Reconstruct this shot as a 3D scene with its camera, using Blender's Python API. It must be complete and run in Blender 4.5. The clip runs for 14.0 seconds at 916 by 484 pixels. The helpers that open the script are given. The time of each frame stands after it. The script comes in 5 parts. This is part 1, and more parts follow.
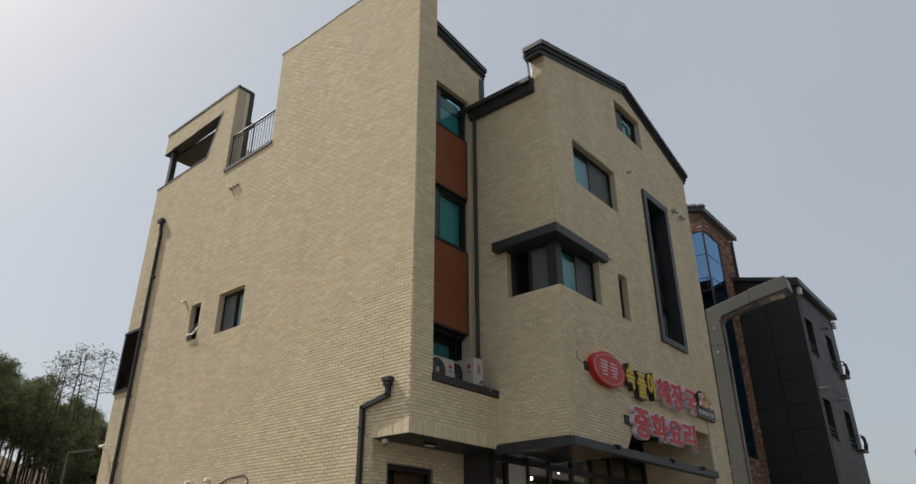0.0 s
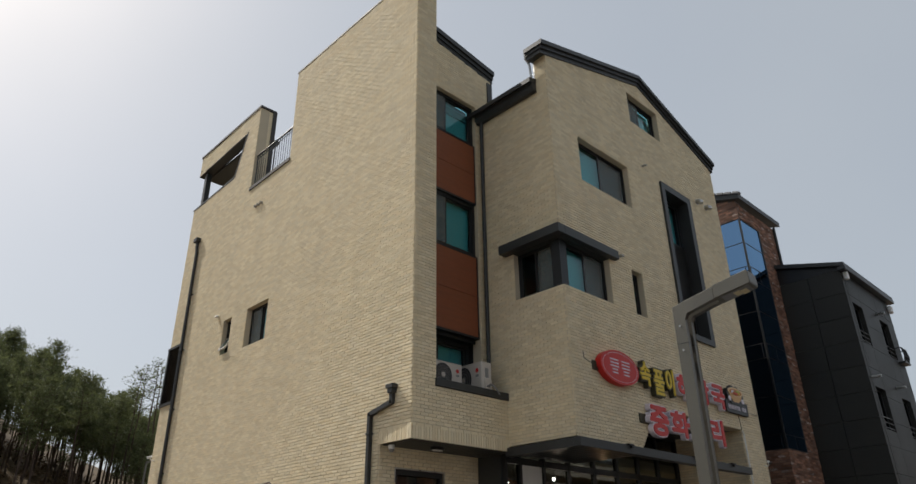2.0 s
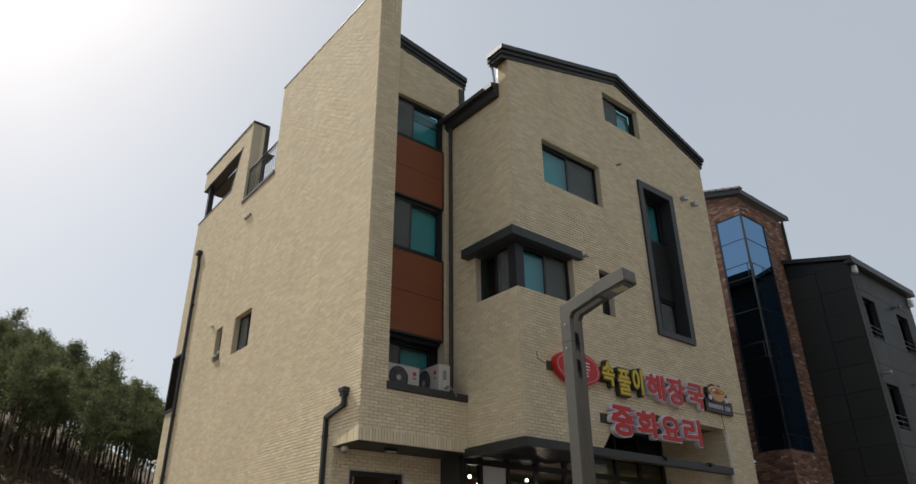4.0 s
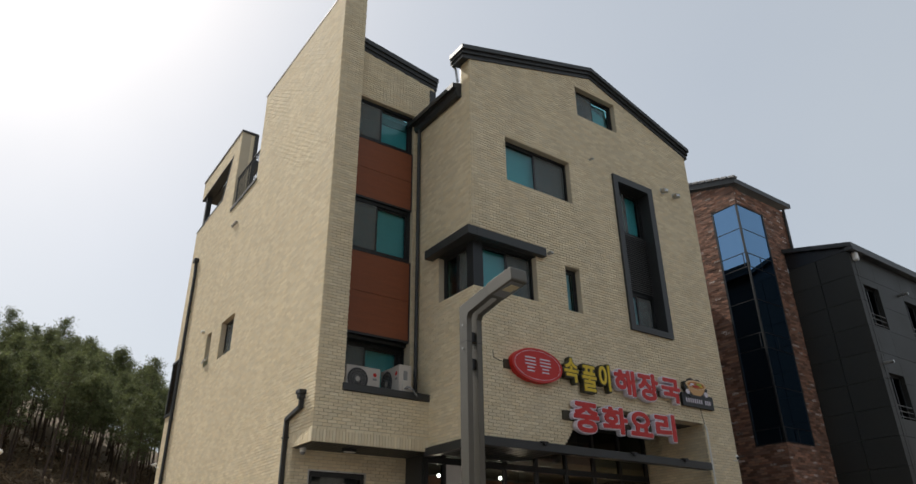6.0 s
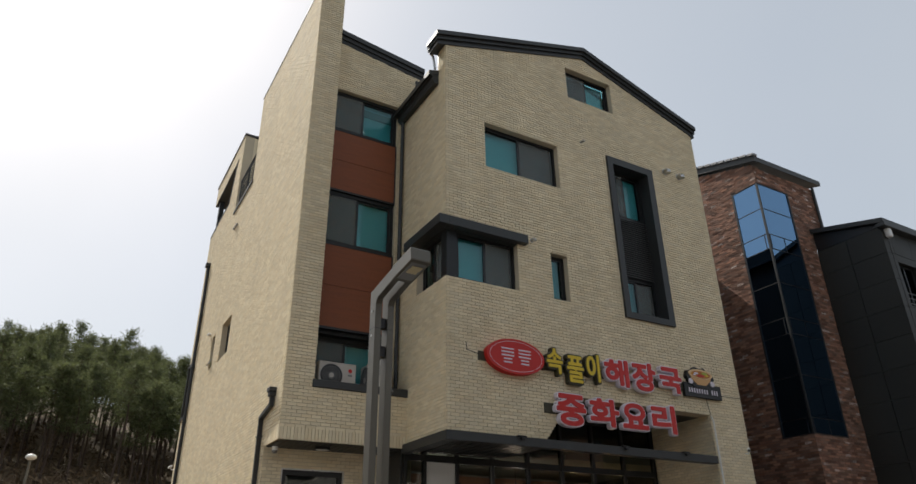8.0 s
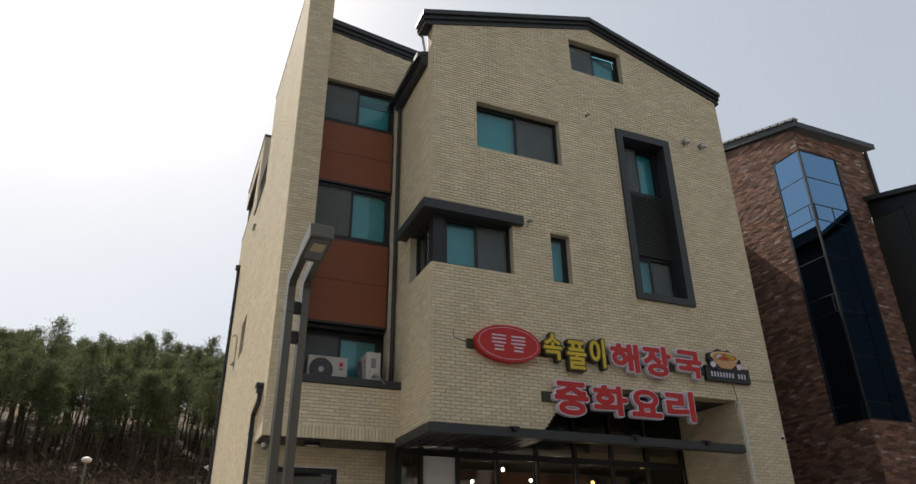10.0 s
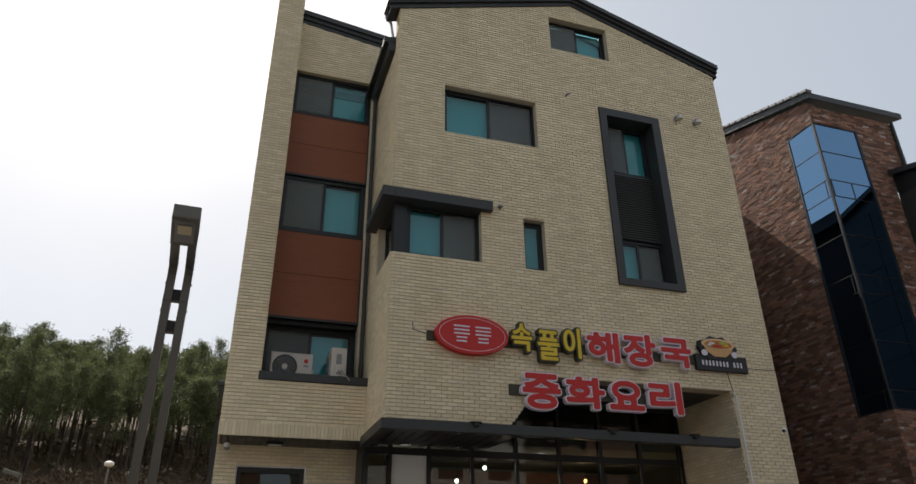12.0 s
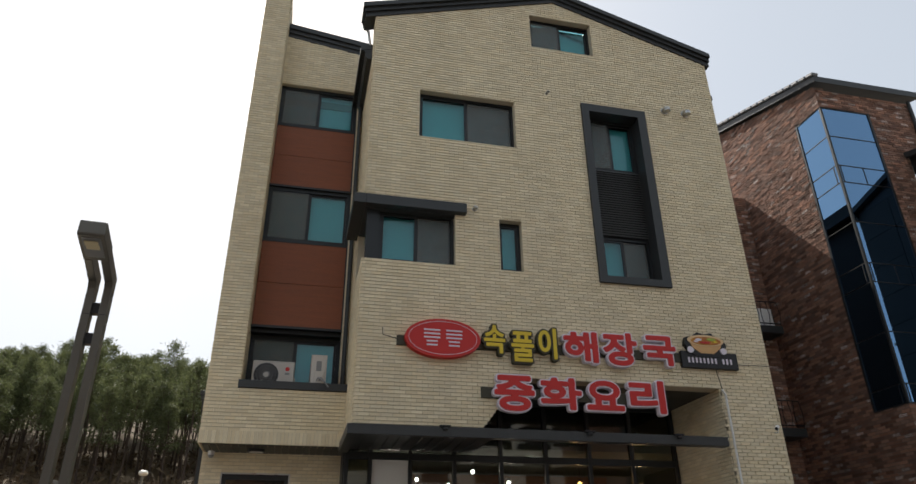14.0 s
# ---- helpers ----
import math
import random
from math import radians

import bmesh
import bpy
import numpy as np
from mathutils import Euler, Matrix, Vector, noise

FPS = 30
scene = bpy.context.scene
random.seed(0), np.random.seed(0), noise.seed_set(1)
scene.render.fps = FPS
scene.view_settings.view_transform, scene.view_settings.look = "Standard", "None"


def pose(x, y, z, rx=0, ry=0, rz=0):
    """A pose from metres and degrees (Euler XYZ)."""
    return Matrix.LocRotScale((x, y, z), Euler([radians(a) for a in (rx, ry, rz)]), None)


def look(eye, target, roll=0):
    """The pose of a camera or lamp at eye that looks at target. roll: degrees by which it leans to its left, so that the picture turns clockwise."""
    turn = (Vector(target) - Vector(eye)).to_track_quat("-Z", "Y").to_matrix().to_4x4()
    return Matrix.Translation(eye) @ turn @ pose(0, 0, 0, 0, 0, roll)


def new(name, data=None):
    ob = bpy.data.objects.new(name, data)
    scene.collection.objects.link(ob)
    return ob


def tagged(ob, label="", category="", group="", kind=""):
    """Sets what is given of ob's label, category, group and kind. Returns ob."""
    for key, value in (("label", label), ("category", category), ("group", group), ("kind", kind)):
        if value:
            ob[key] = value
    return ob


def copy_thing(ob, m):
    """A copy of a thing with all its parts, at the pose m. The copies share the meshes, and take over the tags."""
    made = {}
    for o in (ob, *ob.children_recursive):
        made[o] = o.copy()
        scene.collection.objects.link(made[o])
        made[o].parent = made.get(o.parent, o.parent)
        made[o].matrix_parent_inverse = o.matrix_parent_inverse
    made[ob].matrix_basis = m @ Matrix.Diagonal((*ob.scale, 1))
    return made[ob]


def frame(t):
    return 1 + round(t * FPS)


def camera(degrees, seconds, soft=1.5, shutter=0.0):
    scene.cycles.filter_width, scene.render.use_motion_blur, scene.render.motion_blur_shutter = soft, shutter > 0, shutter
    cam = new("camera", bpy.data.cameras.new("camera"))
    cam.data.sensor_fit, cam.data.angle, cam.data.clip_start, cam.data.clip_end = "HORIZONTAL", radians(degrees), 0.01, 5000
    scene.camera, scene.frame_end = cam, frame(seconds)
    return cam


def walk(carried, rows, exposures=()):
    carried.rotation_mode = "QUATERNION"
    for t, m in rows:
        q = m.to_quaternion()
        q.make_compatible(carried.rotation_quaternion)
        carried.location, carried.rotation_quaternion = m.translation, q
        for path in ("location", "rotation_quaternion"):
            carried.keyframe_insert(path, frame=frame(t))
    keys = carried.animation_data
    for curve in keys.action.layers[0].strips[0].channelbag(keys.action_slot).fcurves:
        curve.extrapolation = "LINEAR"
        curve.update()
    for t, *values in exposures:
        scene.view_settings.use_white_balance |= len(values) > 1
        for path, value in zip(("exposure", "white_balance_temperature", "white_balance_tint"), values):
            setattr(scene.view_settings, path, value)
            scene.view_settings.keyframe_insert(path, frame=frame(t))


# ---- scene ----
cam = camera(67.2, 14.0)
PATH = [
    (0, (0.395, -0.127, 1.814), (-0.761, 1.261, 2.673), -0.2),
    (0.5, (0.535, -0.09, 1.86), (-0.641, 1.283, 2.715), -0.7),
    (1, (0.798, 0.073, 1.874), (-0.412, 1.418, 2.727), -0.9),
    (1.5, (1.091, 0.326, 1.857), (-0.162, 1.63, 2.711), -0.9),
    (2, (1.484, 0.619, 1.848), (0.191, 1.88, 2.708), -0.8),
    (2.5, (1.858, 0.91, 1.843), (0.545, 2.152, 2.699), -0.9),
    (3, (2.196, 1.308, 1.794), (0.869, 2.529, 2.659), -0.7),
    (5.3, (3.918, 2.804, 1.696), (2.462, 3.865, 2.565), -0.5),
    (5.5, (3.991, 2.94, 1.713), (2.534, 4.0, 2.582), -0.5),
    (6, (4.214, 3.37, 1.709), (2.749, 4.419, 2.578), -0.7),
    (6.5, (4.331, 3.819, 1.704), (2.85, 4.846, 2.571), -0.7),
    (7, (4.513, 4.267, 1.67), (3.011, 5.261, 2.54), -0.6),
    (7.5, (4.638, 4.713, 1.659), (3.11, 5.663, 2.533), -0.7),
    (8, (4.75, 5.191, 1.669), (3.194, 6.094, 2.543), -0.7),
    (10.5, (4.926, 7.603, 1.667), (3.255, 8.269, 2.542), -0.6),
    (11, (4.926, 8.082, 1.657), (3.243, 8.712, 2.535), -0.6),
    (11.5, (4.917, 8.542, 1.67), (3.218, 9.129, 2.546), -0.6),
    (12, (4.918, 8.998, 1.675), (3.211, 9.557, 2.553), -0.5),
    (12.5, (4.951, 9.438, 1.647), (3.234, 9.957, 2.532), -0.5),
    (13, (4.997, 9.794, 1.656), (3.269, 10.276, 2.538), -0.4),
    (13.5, (5.145, 10.147, 1.662), (3.411, 10.599, 2.549), -0.5),
    (14, (5.304, 10.5, 1.651), (3.561, 10.91, 2.542), -0.6),
]
walk(cam, [(t, look(eye, target, roll)) for t, eye, target, roll in PATH],
     exposures=((0, 0.22), (3, 0.3), (6.5, 0.45), (8.2, 0.46), (11, 0.44), (12.5, 0.49), (14, 0.68)))

# ---- light ----
SUN_DIR = Vector((-0.626, -0.16, 0.763)).normalized()
world = bpy.data.worlds.new("world")
scene.world = world
world.use_nodes = True
wn = world.node_tree.nodes
sky = wn.new("ShaderNodeTexSky")
sky.sky_type = 'NISHITA'
sky.sun_disc = False
sky.sun_elevation = math.asin(SUN_DIR.z)
sky.sun_rotation = math.atan2(SUN_DIR.x, SUN_DIR.y)
sky.air_density, sky.dust_density, sky.ozone_density = 1.0, 3.4, 1.0
wn["Background"].inputs["Strength"].default_value = 0.1
haze = wn.new("ShaderNodeMix")          # a bright veil of haze over the clear sky
haze.data_type = "RGBA"
veil = wn.new("ShaderNodeTexNoise")      # faint unevenness of the haze
veil.inputs["Scale"].default_value, veil.inputs["Detail"].default_value = 2.2, 4
thin_veil = wn.new("ShaderNodeMapRange")
thin_veil.inputs["To Min"].default_value, thin_veil.inputs["To Max"].default_value = 0.56, 0.78
world.node_tree.links.new(veil.outputs["Fac"], thin_veil.inputs["Value"])
world.node_tree.links.new(thin_veil.outputs["Result"], haze.inputs["Factor"])
haze.inputs["B"].default_value = (4.5, 4.82, 5.05, 1)
world.node_tree.links.new(sky.outputs[0], haze.inputs["A"])
world.node_tree.links.new(haze.outputs["Result"], wn["Background"].inputs["Color"])
sun_data = bpy.data.lights.new("sun", "SUN")
sun_data.energy, sun_data.angle, sun_data.color = 3.6, radians(0.6), (1.0, 0.95, 0.87)
sun = new("sun", sun_data)
sun.matrix_world = look(SUN_DIR * 60, (0, 0, 0))


# ---- materials ----
def nodes_of(name):
    m = bpy.data.materials.new(name)
    m.use_nodes = True
    t = m.node_tree
    return m, t, t.nodes, t.links, t.nodes["Principled BSDF"]


def math_node(t, op, a, b):
    n = t.nodes.new("ShaderNodeMath")
    n.operation = op
    for k, v in enumerate((a, b)):
        if isinstance(v, (int, float)):
            n.inputs[k].default_value = v
        else:
            t.links.new(v, n.inputs[k])
    return n.outputs[0]


def surface(name, col, rough=0.6, metal=0.0, vary=0.12, scale=3.0, fine=60.0, bump=0.15, per_piece=0.0, spec=0.4, stretch=(1, 1, 1), col2=None, fleck=None):
    """A surface with wear at two scales; per_piece varies the tone from piece to piece."""
    m, t, n, l, b = nodes_of(name)
    place = n.new("ShaderNodeNewGeometry")
    mp = n.new("ShaderNodeMapping")
    mp.inputs["Scale"].default_value = stretch
    l.new(place.outputs["Position"], mp.inputs["Vector"])
    n1, n2 = n.new("ShaderNodeTexNoise"), n.new("ShaderNodeTexNoise")
    n1.inputs["Scale"].default_value, n2.inputs["Scale"].default_value = scale, fine
    n1.inputs["Detail"].default_value, n2.inputs["Detail"].default_value = 5, 3
    for k in (n1, n2):
        l.new(mp.outputs[0], k.inputs["Vector"])
    v = math_node(t, "ADD", math_node(t, "MULTIPLY", math_node(t, "SUBTRACT", n1.outputs["Fac"], 0.5), 2.2 * vary),
                  math_node(t, "MULTIPLY", math_node(t, "SUBTRACT", n2.outputs["Fac"], 0.5), 1.4 * vary))
    v = math_node(t, "ADD", v, 1.0)
    if per_piece:
        g, o = n.new("ShaderNodeNewGeometry"), n.new("ShaderNodeObjectInfo")
        r = math_node(t, "FRACT", math_node(t, "ADD", g.outputs["Random Per Island"], o.outputs["Random"]), 0)
        v = math_node(t, "ADD", v, math_node(t, "MULTIPLY", math_node(t, "SUBTRACT", r, 0.5), per_piece))
    base = n.new("ShaderNodeMix")
    base.data_type = "RGBA"
    base.inputs["A"].default_value = (*col, 1)
    base.inputs["B"].default_value = (*(col2 or col), 1)
    if per_piece:
        l.new(math_node(t, "FRACT", math_node(t, "MULTIPLY", r, 7.31), 0), base.inputs["Factor"])
    else:
        l.new(n1.outputs["Fac"], base.inputs["Factor"])
    if fleck:
        chalk = n.new("ShaderNodeMix")
        chalk.data_type = "RGBA"
        chalk.inputs["B"].default_value = (*fleck, 1)
        few = math_node(t, "GREATER_THAN", math_node(t, "FRACT", math_node(t, "MULTIPLY", r, 23.7), 0), 0.93)
        l.new(math_node(t, "MULTIPLY", few, math_node(t, "GREATER_THAN", n2.outputs["Fac"], 0.5)), chalk.inputs["Factor"])
        l.new(base.outputs["Result"], chalk.inputs["A"])
        base = chalk
    hsv = n.new("ShaderNodeHueSaturation")
    l.new(base.outputs["Result"], hsv.inputs["Color"])
    l.new(v, hsv.inputs["Value"])
    l.new(hsv.outputs[0], b.inputs["Base Color"])
    b.inputs["Metallic"].default_value = metal
    b.inputs["Specular IOR Level"].default_value = spec
    l.new(math_node(t, "ADD", rough - 0.1, math_node(t, "MULTIPLY", n1.outputs["Fac"], 0.2)), b.inputs["Roughness"])
    if bump:
        bp = n.new("ShaderNodeBump")
        bp.inputs["Strength"].default_value, bp.inputs["Distance"].default_value = bump, 0.01
        l.new(n2.outputs["Fac"], bp.inputs["Height"])
        l.new(bp.outputs[0], b.inputs["Normal"])
    return m


def glass(name, tint, gloss_tint=(1, 1, 1), face=0.045, rough=0.0):
    """A thin pane: tinted see-through with a mirror gloss that grows at a slant."""
    m, t, n, l, b = nodes_of(name)
    n.remove(b)
    tr, gl, mx, lw = n.new("ShaderNodeBsdfTransparent"), n.new("ShaderNodeBsdfGlossy"), n.new("ShaderNodeMixShader"), n.new("ShaderNodeLayerWeight")
    tr.inputs["Color"].default_value = (*tint, 1)
    gl.inputs["Color"].default_value = (*gloss_tint, 1)
    gl.inputs["Roughness"].default_value = rough
    lw.inputs["Blend"].default_value = 0.5
    slant = math_node(t, "POWER", lw.outputs["Facing"], 5.0)
    l.new(math_node(t, "ADD", math_node(t, "MULTIPLY", slant, 1 - face), face), mx.inputs[0])
    l.new(tr.outputs[0], mx.inputs[1])
    l.new(gl.outputs[0], mx.inputs[2])
    l.new(mx.outputs[0], n["Material Output"].inputs["Surface"])
    return m


def glow(name, col, power):
    m, t, n, l, b = nodes_of(name)
    b.inputs["Base Color"].default_value = (*col, 1)
    b.inputs["Emission Color"].default_value = (*col, 1)
    b.inputs["Emission Strength"].default_value = power
    return m


def screen_mesh(name):
    """Woven insect screen: half open, half dark grey thread."""
    m, t, n, l, b = nodes_of(name)
    b.inputs["Base Color"].default_value = (0.165, 0.18, 0.175, 1)
    b.inputs["Roughness"].default_value = 0.7
    tr, mx = n.new("ShaderNodeBsdfTransparent"), n.new("ShaderNodeMixShader")
    mx.inputs[0].default_value = 0.52
    l.new(tr.outputs[0], mx.inputs[1])
    l.new(b.outputs[0], mx.inputs[2])
    l.new(mx.outputs[0], n["Material Output"].inputs["Surface"])
    return m


BRICK = surface("cream_brick", (0.75, 0.655, 0.468), 0.85, vary=0.10, scale=1.5, fine=90, bump=0.12, per_piece=0.15, spec=0.2, stretch=(1, 1, 0.3), col2=(0.70, 0.588, 0.39))
MORTAR = surface("mortar", (0.56, 0.485, 0.36), 0.95, vary=0.12, scale=1.5, fine=80, bump=0.3, spec=0.1)
RED_BRICK = surface("red_brick", (0.30, 0.155, 0.103), 0.85, vary=0.25, scale=2.0, fine=70, bump=0.5, per_piece=0.9, spec=0.2, col2=(0.20, 0.125, 0.095), fleck=(0.48, 0.42, 0.38))
RED_MORTAR = surface("red_mortar", (0.16, 0.12, 0.10), 0.95, vary=0.2, scale=2, fine=60, bump=0.3, spec=0.1)
DARK = surface("charcoal_metal", (0.042, 0.044, 0.044), 0.45, 0.2, vary=0.15, scale=2.5, fine=40, bump=0.03)
FRAME = surface("window_frame_grey", (0.018, 0.020, 0.021), 0.42, 0.1, vary=0.12, bump=0.03)
COPING = surface("coping_metal", (0.05, 0.047, 0.045), 0.6, 0.1, vary=0.15, bump=0.03)
WOOD = surface("orange_wood_panel", (0.26, 0.082, 0.033), 0.6, vary=0.28, scale=2.2, fine=18, bump=0.08, stretch=(1, 0.7, 9), col2=(0.20, 0.060, 0.025))
GLASS = glass("window_glass", (0.50, 0.78, 0.80))
SHOP_GLASS = glass("shop_glass", (0.55, 0.6, 0.58))
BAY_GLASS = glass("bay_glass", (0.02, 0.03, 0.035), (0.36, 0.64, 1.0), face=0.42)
DIM_GLASS = glass("dim_glass", (0.06, 0.08, 0.08), (0.22, 0.23, 0.24), face=0.05)
SCREEN = screen_mesh("insect_screen")
CURTAIN = surface("pale_blind", (0.62, 0.72, 0.72), 0.8, vary=0.08, bump=0.05)
ROOM = surface("room_paint", (0.30, 0.29, 0.27), 0.9, vary=0.1, bump=0.0)
WHITE = surface("white_enamel", (0.74, 0.73, 0.70), 0.4, vary=0.06, bump=0.02)
AC_PAINT = surface("aged_beige_enamel", (0.50, 0.465, 0.42), 0.45, vary=0.08, bump=0.02)
GREY = surface("grey_plastic", (0.22, 0.22, 0.22), 0.55, vary=0.1, bump=0.03)
BLACK = surface("black_plastic", (0.012, 0.012, 0.013), 0.4, vary=0.1, bump=0.02)
RED = surface("sign_red", (0.52, 0.02, 0.016), 0.45, vary=0.05, bump=0.0)
YELLOW = surface("sign_yellow", (0.70, 0.50, 0.03), 0.45, vary=0.05, bump=0.0)
OFFWHITE = surface("sign_white", (0.72, 0.66, 0.72), 0.45, vary=0.05, bump=0.0)
OLIVE = surface("sign_dark_olive", (0.045, 0.04, 0.022), 0.5, vary=0.1, bump=0.0)
LOUVRE = surface("louvre_grey", (0.085, 0.085, 0.083), 0.5, 0.2, vary=0.12, bump=0.03)
LAMP_PAINT = surface("lamp_paint", (0.135, 0.126, 0.105), 0.42, 0.5, vary=0.12, scale=2, fine=50, bump=0.04)
STEEL = surface("bare_steel", (0.45, 0.44, 0.42), 0.3, 0.9, vary=0.1, bump=0.02)
SLATE = surface("dark_cladding", (0.026, 0.026, 0.023), 0.55, 0.1, vary=0.25, scale=0.9, fine=30, bump=0.08, per_piece=0.18)
ASPHALT = surface("asphalt", (0.055, 0.054, 0.052), 0.9, vary=0.25, scale=0.6, fine=60, bump=0.5)
CONCRETE = surface("concrete", (0.36, 0.34, 0.31), 0.85, vary=0.15, scale=0.8, fine=30, bump=0.25)
EARTH = surface("hill_earth", (0.085, 0.055, 0.030), 0.95, vary=0.45, scale=0.12, fine=1.5, bump=0.4, col2=(0.135, 0.092, 0.045))
BARK = surface("pine_bark", (0.07, 0.047, 0.034), 0.9, vary=0.3, scale=1.5, fine=14, bump=0.5)
NEEDLE = surface("pine_needles", (0.088, 0.105, 0.045), 0.7, vary=0.2, scale=0.5, fine=4, bump=0.0, per_piece=0.7, col2=(0.118, 0.13, 0.052))
nt = NEEDLE.node_tree                    # light passes through the needles
thin, leaf = nt.nodes.new("ShaderNodeBsdfTranslucent"), nt.nodes.new("ShaderNodeMixShader")
leaf.inputs[0].default_value = 0.45
needle_bsdf = nt.nodes["Principled BSDF"]
nt.links.new(needle_bsdf.inputs["Base Color"].links[0].from_socket, thin.inputs["Color"])
nt.links.new(needle_bsdf.outputs[0], leaf.inputs[1])
nt.links.new(thin.outputs[0], leaf.inputs[2])
nt.links.new(leaf.outputs[0], nt.nodes["Material Output"].inputs["Surface"])
BRUSH = surface("dry_brush", (0.105, 0.068, 0.042), 0.95, vary=0.3, scale=0.4, bump=0.0, per_piece=0.8, col2=(0.16, 0.11, 0.06))
TWIG = surface("bare_twigs", (0.16, 0.12, 0.09), 0.9, vary=0.2, bump=0.0)


# ---- building blocks ----
LOCAL = set()


def attach(ob, parent):
    """Parts are drawn in the world's metres, or in their thing's own where it is in LOCAL."""
    ob.parent = parent
    if parent is not None and parent.data is None and parent.name not in LOCAL:
        ob.matrix_parent_inverse = Matrix.Translation(-parent.location)


def mesh_object(name, verts, faces, material, parent=None, label=""):
    me = bpy.data.meshes.new(name)
    me.from_pydata([tuple(v) for v in verts], [], faces)
    me.materials.append(material)
    me.validate()
    ob = new(name, me)
    attach(ob, parent)
    return tagged(ob, label)


def part(name, bm, material, parent=None, label="", smooth=False):
    """One bmesh as one mesh object under its thing."""
    bmesh.ops.recalc_face_normals(bm, faces=bm.faces)
    me = bpy.data.meshes.new(name)
    bm.to_mesh(me)
    bm.free()
    me.materials.append(material)
    if smooth:
        me.shade_smooth()
    ob = new(name, me)
    attach(ob, parent)
    return tagged(ob, label)


def thing(name, at, label, category, group="", kind="", local=False):
    ob = new(name)
    if local:
        LOCAL.add(ob.name)
    ob.location = at
    ob.empty_display_size = 0.1
    return tagged(ob, label, category, group, kind)


def box(bm, a, b, bevel=0.0, turn=None):
    """A box between two corners."""
    c = [(p + q) / 2 for p, q in zip(a, b)]
    m = Matrix.Translation(c) @ Matrix.Diagonal((*[abs(q - p) for p, q in zip(a, b)], 1))
    if turn is not None:
        m = turn @ m
    made = bmesh.ops.create_cube(bm, size=1, matrix=m)["verts"]
    if bevel:
        edges = list({e for v in made for e in v.link_edges})
        bmesh.ops.bevel(bm, geom=edges, offset=bevel, segments=1, affect="EDGES")
    return bm


def tube(bm, points, r, sides=10, r2=None):
    """A round bar through points."""
    pts = [Vector(p) for p in points]
    rings = []
    for i, p in enumerate(pts):
        d = (pts[min(i + 1, len(pts) - 1)] - pts[max(i - 1, 0)]).normalized()
        a = d.orthogonal().normalized() if i == 0 else (a - d * a.dot(d)).normalized()
        b = d.cross(a)
        rr = r if r2 is None else r + (r2 - r) * i / (len(pts) - 1)
        rings.append([bm.verts.new(p + (a * math.cos(k * math.tau / sides) + b * math.sin(k * math.tau / sides)) * rr) for k in range(sides)])
    for u, v in zip(rings, rings[1:]):
        for k in range(sides):
            bm.faces.new((u[k], u[(k + 1) % sides], v[(k + 1) % sides], v[k]))
    bm.faces.new(rings[0][::-1])
    bm.faces.new(rings[-1])
    return bm


def prism(bm, outline, axis, a, b):
    """An outline in the two other axes, drawn out along axis from a to b."""
    def at(p, q):
        return {"x": (q, p[0], p[1]), "y": (p[0], q, p[1]), "z": (p[0], p[1], q)}[axis]
    lo, hi = [bm.verts.new(at(p, a)) for p in outline], [bm.verts.new(at(p, b)) for p in outline]
    n = len(outline)
    for i in range(n):
        bm.faces.new((lo[i], lo[(i + 1) % n], hi[(i + 1) % n], hi[i]))
    bm.faces.new(lo[::-1])
    bm.faces.new(hi)
    return bm


class Plane:
    """A wall plane: u runs along the wall, v up, n outward."""
    def __init__(self, origin, u, n):
        self.o, self.u, self.n = Vector(origin), Vector(u), Vector(n)

    def at(self, u, v, n=0.0):
        return self.o + self.u * u + Vector((0, 0, v)) + self.n * n


def slab(name, plane, polys, thick, material, parent=None, label=""):
    """A wall of that thickness: the first outline, less the holes that follow."""
    from mathutils.geometry import tessellate_polygon
    flat = [p for poly in polys for p in poly]
    tris = tessellate_polygon([[Vector((*p, 0)) for p in poly] for poly in polys])
    k = len(flat)
    verts = [plane.at(*p) for p in flat] + [plane.at(*p, -thick) for p in flat]
    faces = [tuple(t) for t in tris] + [tuple(i + k for i in t[::-1]) for t in tris]
    start = 0
    for poly in polys:
        m = len(poly)
        for i in range(m):
            i0, i1 = start + i, start + (i + 1) % m
            faces.append((i0, i1, i1 + k, i0 + k))
        start += m
    ob = mesh_object(name, verts, faces, material, parent, label)
    bm = bmesh.new()
    bm.from_mesh(ob.data)
    bmesh.ops.recalc_face_normals(bm, faces=bm.faces)
    bm.to_mesh(ob.data)
    bm.free()
    return ob


def spans(polys, v):
    """Where a level line runs inside the outline and outside the holes."""
    cuts = []
    for poly in polys:
        for (u0, v0), (u1, v1) in zip(poly, poly[1:] + poly[:1]):
            if (v0 > v) != (v1 > v):
                cuts.append(u0 + (u1 - u0) * (v - v0) / (v1 - v0))
    cuts.sort()
    return list(zip(cuts[::2], cuts[1::2]))


def brick_shape(verts, faces, corners):
    """Six-sided piece without its back: four front corners, four back corners."""
    k = len(verts)
    verts.extend(corners)
    faces.extend([(k, k + 1, k + 2, k + 3), (k, k + 4, k + 5, k + 1), (k + 1, k + 5, k + 6, k + 2), (k + 2, k + 6, k + 7, k + 3), (k + 3, k + 7, k + 4, k)])


